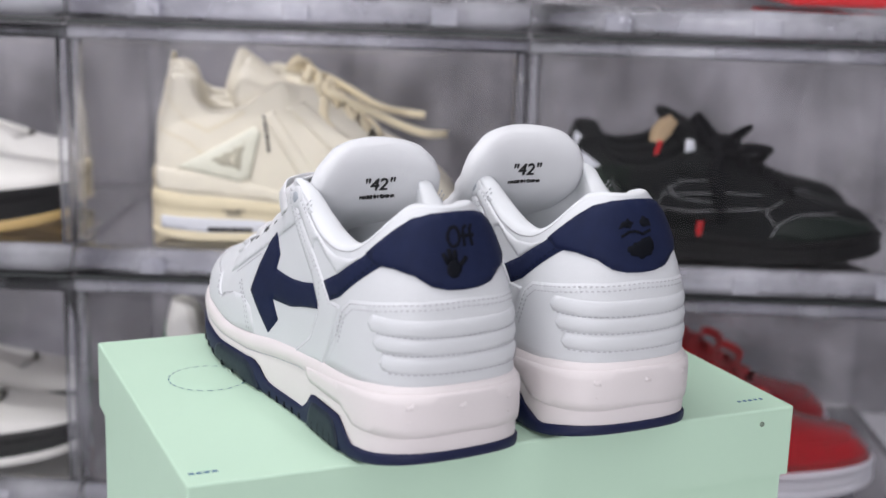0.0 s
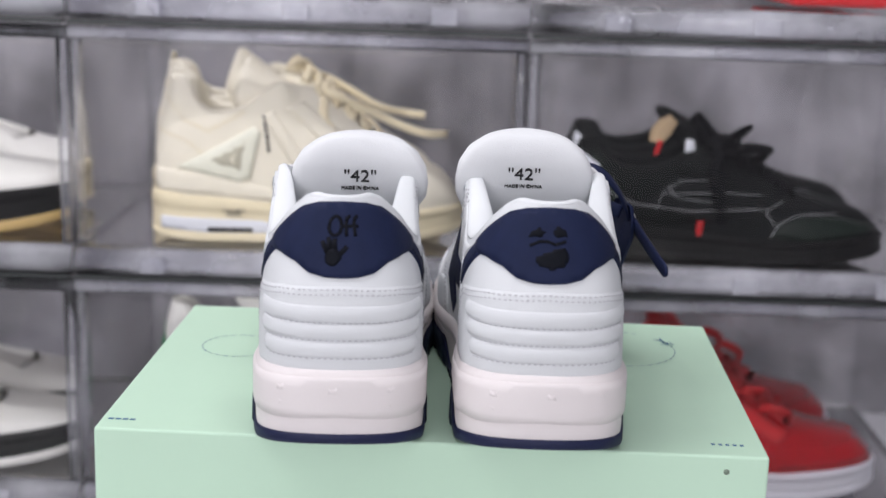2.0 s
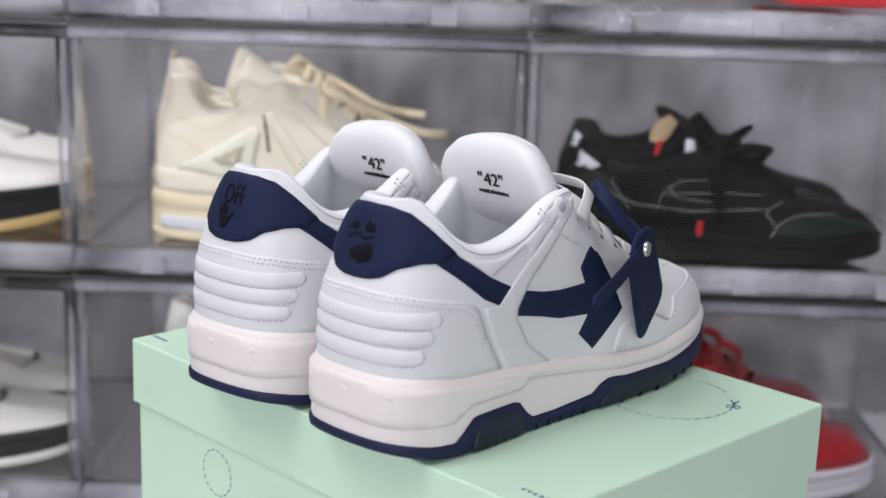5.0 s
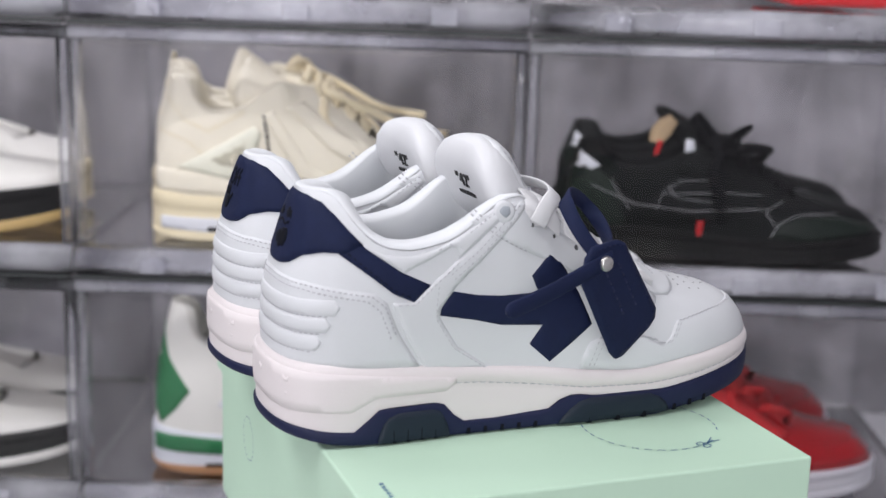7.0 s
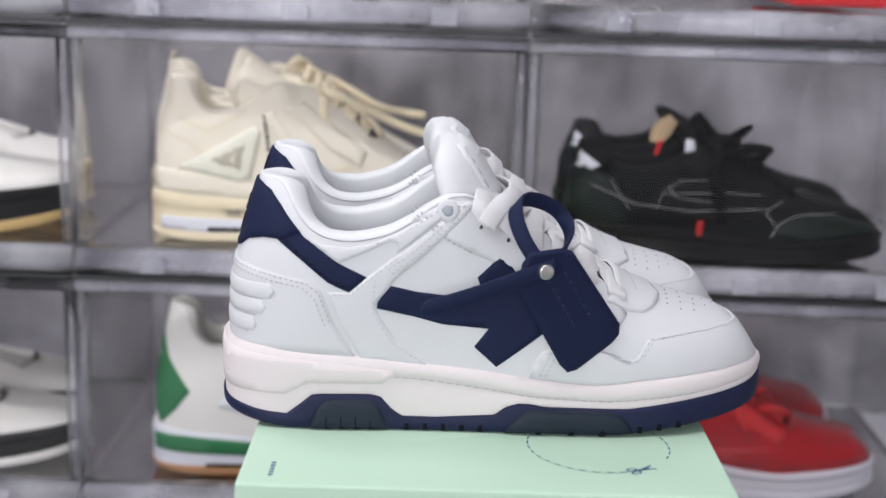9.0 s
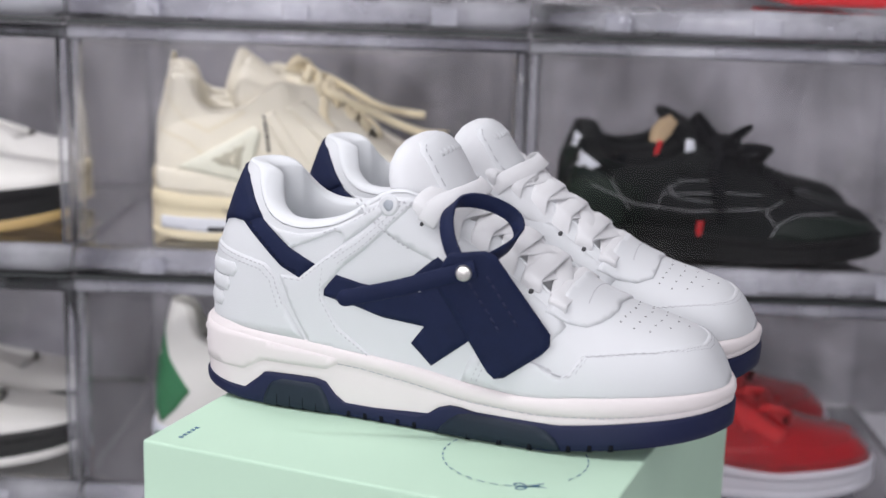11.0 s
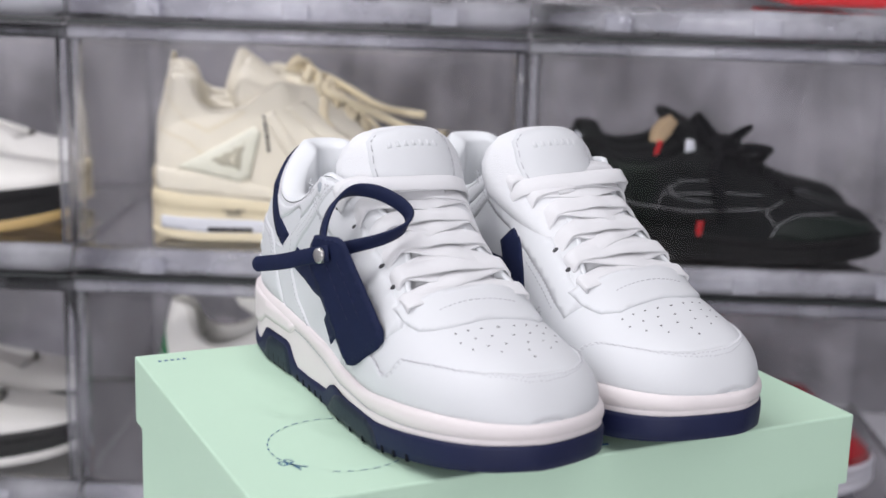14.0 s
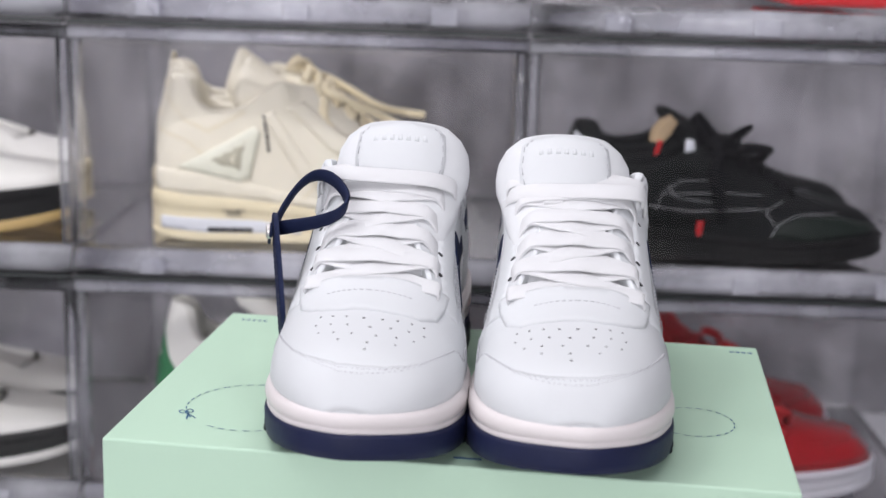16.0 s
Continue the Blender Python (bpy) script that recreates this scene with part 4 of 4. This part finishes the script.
def show_shoe(kind, name, flip, upper, lining, foam, rubber, lace, tongue_mat, last, label, group):
    la, up, k = last
    s = Shoe(la, flip, name)
    s.build_sole(foam, rubber, n=90)
    s.build_upper(upper, lining, n=160, nv=18)
    lat = lambda y, z, off: la.side(y, z, 1, off)
    med = lambda y, z, off: la.side(y, z, -1, off)
    lean = {"cream": 40, "green": 40, "black": 12}.get(kind, 8)
    tall = 10 if kind in ("cream", "green") else 0
    path = [(222, up(72), 219, up(69), 24), (205, up(85), 200, up(79), 26), (185, up(102), 178, up(93), 29), (165, up(120), 150, up(108), 33), (150 - lean * 0.4, up(136), 138 - lean * 0.4, up(122), 37),
            (138 - lean * 0.8, up(147 + tall * 0.6), 127 - lean * 0.8, up(135), 38), (128 - lean, up(155 + tall), 120 - lean, up(147 + tall), 33), (121 - lean, up(157 + tall), 117 - lean, up(154 + tall), 22)]
    if kind == "cream":
        # wide loose tongue, folded back
        path = [(222, up(72), 219, up(69), 24), (200, up(97), 190, up(86), 26), (172, up(114), 150, up(94), 29), (150, up(123), 112, up(100), 33), (134, up(128), 84, up(104), 37), (122, up(132), 80, up(116), 34), (108, up(140), 86, up(130), 30), (99, up(145), 91, up(141), 24), (96, up(146.5), 93, up(145.5), 15)]
    tongue = s.build_tongue(tongue_mat, path)
    for i in range(0 if kind == "plain" else 5):
        y, z = 150 + i * 15, up(118 - i * 9.4) + (17 if kind in ("cream", "green") else 0)
        c = la.shift(y)
        s.lace((c + 34 - i * 1.5, y, z), (c - 34 + i * 1.5, y + (6 if i % 2 else -4), z), 11 - i, lace, width=9, thick=2.4, twist=i)
        s.lace((c - 33 + i * 1.5, y - 3, z + 2), (c + 32 - i * 1.5, y + 13, z - 6), 10 - i, lace, width=8, thick=2.4, twist=i + 1)
    em = lambda y, z, off: Vector((*la.sole(la.s_of(y), off), z))
    for mp in (lat, med):
        if kind == "cream":
            s.panel("wing", [(30, 72), (58, 87), (104, 113), (111, 107), (101, 63), (90, 59)], mp, PALE_CREAM, 2.6, 5, label="moulded translucent side wing")
            s.panel("wing_mesh", [(58, 79), (97, 99), (92, 69)], mp, WING_MESH, 3.4, 5)
            s.panel("wing_slot", [(76, 79), (90, 90), (86, 75)], mp, CREAM, 3.8, 4)
            s.stitches("seam", [[(10, up(92)), (40, up(84)), (62, up(70))], [(16, up(118)), (36, up(100)), (60, up(92)), (96, up(108))], [(150, up(40)), (176, up(62)), (206, up(70))]], mp, CREAM_SOLE, 1.4, 2.6, 0.6, 0.6)
            s.panel("lace_wing", [(134, up(112)), (150, up(116)), (212, up(78)), (206, up(66)), (176, up(80))], mp, CREAM, 2.2, 5)
            for q in range(6):
                s.panel("print_bar", [(112 + q * 0.8, 124 - q * 6), (115 + q * 0.8, 124 - q * 6), (116 + q * 0.8, 119.5 - q * 6), (113 + q * 0.8, 119.5 - q * 6)], mp, INK, 2.4, 3)
            s.panel("lace_cage", [(112, up(104)), (122, up(110)), (160, up(66)), (210, up(48)), (206, up(42)), (150, up(56))], mp, upper, 2.0, 5)
            s.panel("foxing", [(8, up(44)), (6, up(62)), (50, up(60)), (120, up(48)), (180, up(38)), (176, up(33)), (90, up(41)), (30, up(44))], mp, upper, 1.6, 5)
        if kind == "green":
            s.panel("heel_panel", [(7, up(56)), (9, up(100)), (14, up(118)), (22, up(96)), (44, up(72)), (30, up(58)), (14, up(46))], mp, GREEN, 1.6, 5, label="green heel panel")
            s.panel("wing", [(72, up(62)), (104, up(93)), (116, up(60)), (108, up(54))], mp, PALE, 2.2, 5)
        if kind == "black":
            s.panel("eyestay", [(104, up(106)), (124, up(128)), (146, up(117)), (219, up(70)), (210, up(58)), (150, up(94))], mp, BLACK, 1.8, 5)
            s.panel("heel_overlay", [(6, up(48)), (9, up(98)), (20, up(116)), (46, up(94)), (64, up(60)), (60, up(40)), (20, up(43))], mp, BLACK_GREEN, 1.6, 5)
            s.panel("side_swoop", [(30, up(84)), (70, up(64)), (120, up(58)), (190, up(66)), (150, up(50)), (100, up(44)), (60, up(52))], mp, BLACK, 1.6, 5)
            s.panel("toe_overlay", [(196, up(34)), (204, up(50)), (222, up(58)), (260, up(58)), (290, up(50)), (298, up(40)), (262, up(36)), (230, up(32))], mp, BLACK_GREEN, 1.4, 5)
            s.stitches("contrast_stitching", [[(31, up(86)), (72, up(67)), (122, up(61)), (188, up(67))], [(66, up(60)), (48, up(94))], [(200, up(48)), (190, up(64)), (206, up(74))], [(196, up(36)), (204, up(52)), (222, up(60)), (258, up(60))]], mp, THREAD, 2.2, 3.0, 0.3, 0.35)
            s.panel("red_tag", [(128, up(30)), (134, up(30)), (135, up(50)), (129, up(50))], mp, RED_CLOTH, 2.8, 3, label="small red stitched tab")
            s.panel("white_patch", [(16, up(104)), (20, up(122)), (38, up(108)), (30, up(102))], mp, PALE, 2.2, 4, label="white heel patch")
        if kind == "red":
            s.panel("patent_mudguard", [(120, up(37)), (150, up(52)), (200, up(58)), (240, up(60)), (285, up(60)), (300, up(46)), (304, up(40)), (262, up(37)), (207, up(31)), (160, up(34))], mp, upper, 1.8, 5)
            s.panel("eyestay", [(112, up(112)), (124, up(130)), (146, up(117)), (219, up(70)), (206, up(60)), (150, up(96))], mp, RED_CLOTH, 1.8, 5)
    if kind == "cream":
        s.panel("air_window", [(60, 10), (104, 10), (104, 15), (60, 15)], em, DARK_SOLE, 1.4, 4, label="black sole window")
        s.panel("midsole_band", [(14, 12), (14, 24), (110, 22), (150, 14), (150, 10), (60, 9)], em, PALE, 0.9, 5)
        s.panel("heel_loop", [(18, up(128)), (24, up(129)), (25, up(141)), (21, up(142))], lat, upper, 2.0, 4)
        m = Matrix.Translation(Vector((*la.sole(la.s_of(86), 2.6), 29)) * MM) @ pose(0, 0, 0, 90, 0, 90)
        if flip > 0:
            text_part("print", '"AIR"', 0.010, m, INK, s.root, 'small printed word "AIR"', 0.0002)
    if kind == "red":
        for loop in ([(20, 150, up(120)), (34, 140, up(134)), (20, 132, up(142)), (0, 146, up(132)), (6, 160, up(116))], [(18, 168, up(108)), (36, 176, up(118)), (26, 192, up(114)), (4, 186, up(104))], [(26, 190, up(94)), (42, 200, up(100)), (34, 216, up(92)), (14, 212, up(84))], [(30, 160, up(112)), (46, 164, up(96)), (50, 176, up(76))]):
            strap(s, "lace_bow", curve_through(loop, 20), lace, 9, 3, Vector((0.3, 0.6, 0.7)), None)
    if kind == "green":
        s.panel("sole_band", [(8, 25), (8, 42), (40, 41), (80, 38), (120, 35), (180, 28), (180, 20), (60, 23)], em, GREEN, 1.6, 5, label="green midsole band")
        s.panel("air_window", [(60, 9), (104, 9), (104, 12.5), (60, 12.5)], em, DARK_SOLE, 1.4, 4)
    if kind == "black" and flip > 0:
        s.panel("tongue_label", [(82, 108), (84, 118), (91, 127), (101, 132), (107, 126), (101, 114), (93, 106)], lambda y, z, off: Vector((30 - (z - 110) * 0.25 + off, y, z)), TAN, 1.5, 5, tongue, "tan fabric tongue label", sink=10)
        strap(s, "loose_lace", curve_through([(24, 150, up(128)), (36, 144, up(138)), (44, 146, up(110)), (52, 148, up(80)), (53, 150, up(50))], 14), lace, 9, 2.5, Vector((0, 1, 0)), None)
        s.panel("red_tab", [(86, 96), (90, 96), (94, 109), (90, 110)], lambda y, z, off: Vector((35 - (z - 96) * 0.2 + off, y, z)), RED_CLOTH, 1.5, 4, tongue, "small red tab", sink=2)
        s.panel("white_tab", [(114, 100), (124, 102), (122, 111), (115, 112)], lambda y, z, off: Vector((40 - (z - 96) * 0.3 + off, y, z)), PALE, 1.2, 4, tongue, sink=2)
        for loop in ([(16, 138, 104), (24, 128, 118), (14, 124, 129), (-6, 130, 127), (-8, 144, 112), (10, 148, 104)], [(16, 150, 102), (32, 158, 116), (24, 172, 122), (4, 174, 116), (2, 160, 102), (14, 152, 100)], [(20, 160, 98), (38, 172, 106), (34, 190, 104), (14, 192, 96), (12, 178, 90)], [(24, 166, 96), (42, 150, 100), (47, 140, 84), (50, 146, 60)]):
            strap(s, "lace_bow", curve_through(loop, 22), lace, 10, 4, Vector((0.3, 0.6, 0.7)), None)
        strap(s, "lace_bow", curve_through([(18, 140, 101), (22, 152, 109), (20, 164, 103)], 10), lace, 15, 9, Vector((0.6, 0.2, 0.7)), None)
        s.stitches("contrast_stitching", [[(90, up(62)), (96, up(82)), (112, up(96)), (140, up(98))], [(96, up(80)), (150, up(84)), (186, up(80))], [(100, up(92)), (108, up(76)), (140, up(72))]], lat, THREAD, 2.4, 3.0, 0.3, 0.3)
    if kind == "cream":
        strap(s, "loose_lace", curve_through([(10, 160, up(124)), (26, 178, up(122)), (20, 205, up(112)), (8, 240, up(98)), (18, 268, up(92)), (10, 290, up(91))], 20), lace, 8, 2.5, Vector((0, 0.4, 0.8)), None)
        strap(s, "loose_lace", curve_through([(-8, 150, up(128)), (6, 162, up(134)), (24, 168, up(120)), (38, 172, up(100)), (30, 190, up(88))], 16), lace, 9, 2.5, Vector((0, 1, 0)), None)
    return tagged(s.root, label, "sneaker", group)


def on_show(x_heel, y, z, yaw=0):
    return pose(x_heel, y, z, 0, 0, -90 + yaw)


HIGH, TALL, LOW, RUN, CHUNK, THIN = variant(1.05, 1.24, mid=13), variant(1.05, 1.36, mid=13), variant(0.74, 0.80), variant(1.0, 0.86), variant(1.35, 0.5), variant(1.15, 0.34)
SHOWN = (
    ("cream", "sneaker", CREAM, CREAM, CREAM_SOLE, CREAM_SOLE, CREAM_LACE, CREAM, HIGH, "cream high-cut sneaker with moulded wings in a clear case", "cream sneakers", (-0.291, 0.462, CASE_Z[1], 3), (-0.315, 0.570, CASE_Z[1], 3)),
    ("black", "sneaker", BLACK, BLACK, DARK_SOLE, DARK_SOLE, BLACK_LACE, BLACK, LOW, "black low sneaker with pale stitching and red tabs", "black sneakers", (0.090, 0.462, CASE_Z[1], -2), (0.094, 0.585, CASE_Z[1], -1)),
    ("red", "sneaker", RED, RED_CLOTH, ICE, ICE, RED_CLOTH, RED_CLOTH, RUN, "glossy red patent sneaker on an icy white sole", "red sneakers", (0.106, 0.470, CASE_Z[0], -4), (0.092, 0.590, CASE_Z[0], -3)),
    ("green", "sneaker", BONE, BONE, PALE, GUM, BONE, BONE, TALL, "off-white sneaker with green heel panel and gum sole", "green and white sneakers", (-0.294, 0.462, CASE_Z[0], 2), (-0.209, 0.585, CASE_Z[0], 2)),
    ("plain", "sneaker", BONE, BONE, DARK_SOLE, OCHRE, BONE, BONE, CHUNK, "white sneaker with dark midsole and ochre outsole", "white and ochre sneakers", (-0.662, 0.462, CASE_Z[1], -2), (-0.664, 0.585, CASE_Z[1], 0)),
    ("plain", "sneaker", BONE, BONE, DARK_SOLE, BONE, BONE, BONE, THIN, "white sneaker with black midsole and white outsole", "white and black sneakers", (-0.664, 0.462, CASE_Z[0], 0), (-0.668, 0.585, CASE_Z[0], 0)),
)
for kind, nm, a, b, c, d, e, f, last, label, group, near, far in SHOWN:
    for flip, (px, py, pz, yaw) in ((1, near), (-1, far)):
        ob = show_shoe(kind, nm, flip, a, b, c, d, e, f, last, label, group)
        ob.matrix_basis = on_show(px, py, pz + 0.0005, yaw) @ Matrix.Scale({"black": 0.98, "cream": 0.95, "green": 0.95}.get(kind, 0.98), 4)
red_trim = tagged(slab_part("red_box", (0.29, 0.375, 0.44, 0.62, 0.353, 0.40), RED_CLOTH, bevel=0.003), "red and white cardboard carton in a clear case", "carton")


# ---- what moves: the box and both sneakers turn together on the turntable ----
TURN = [24.72, 18.98, 12.62, 5.81, -1.33, -8.69, -16.16, -23.62, -30.97, -38.09, -44.9, -51.36, -57.45, -63.19, -68.63, -73.83, -78.9, -83.93, -89.01, -94.23, -99.65,
        -105.32, -111.25, -117.48, -124.0, -130.83, -137.98, -145.48, -153.36, -161.59, -170.08, -178.54, -186.34]


def motions():
    for thing, place in ((shoe_box, pose(0, 0, 0)), (sneaker_right, PLACE_RIGHT), (sneaker_left, PLACE_LEFT), (turntable, pose(0, 0, 0))):
        walk(thing, [(i * 0.5, pose(0, 0, 0, 0, 0, a) @ place) for i, a in enumerate(TURN)])


motions()
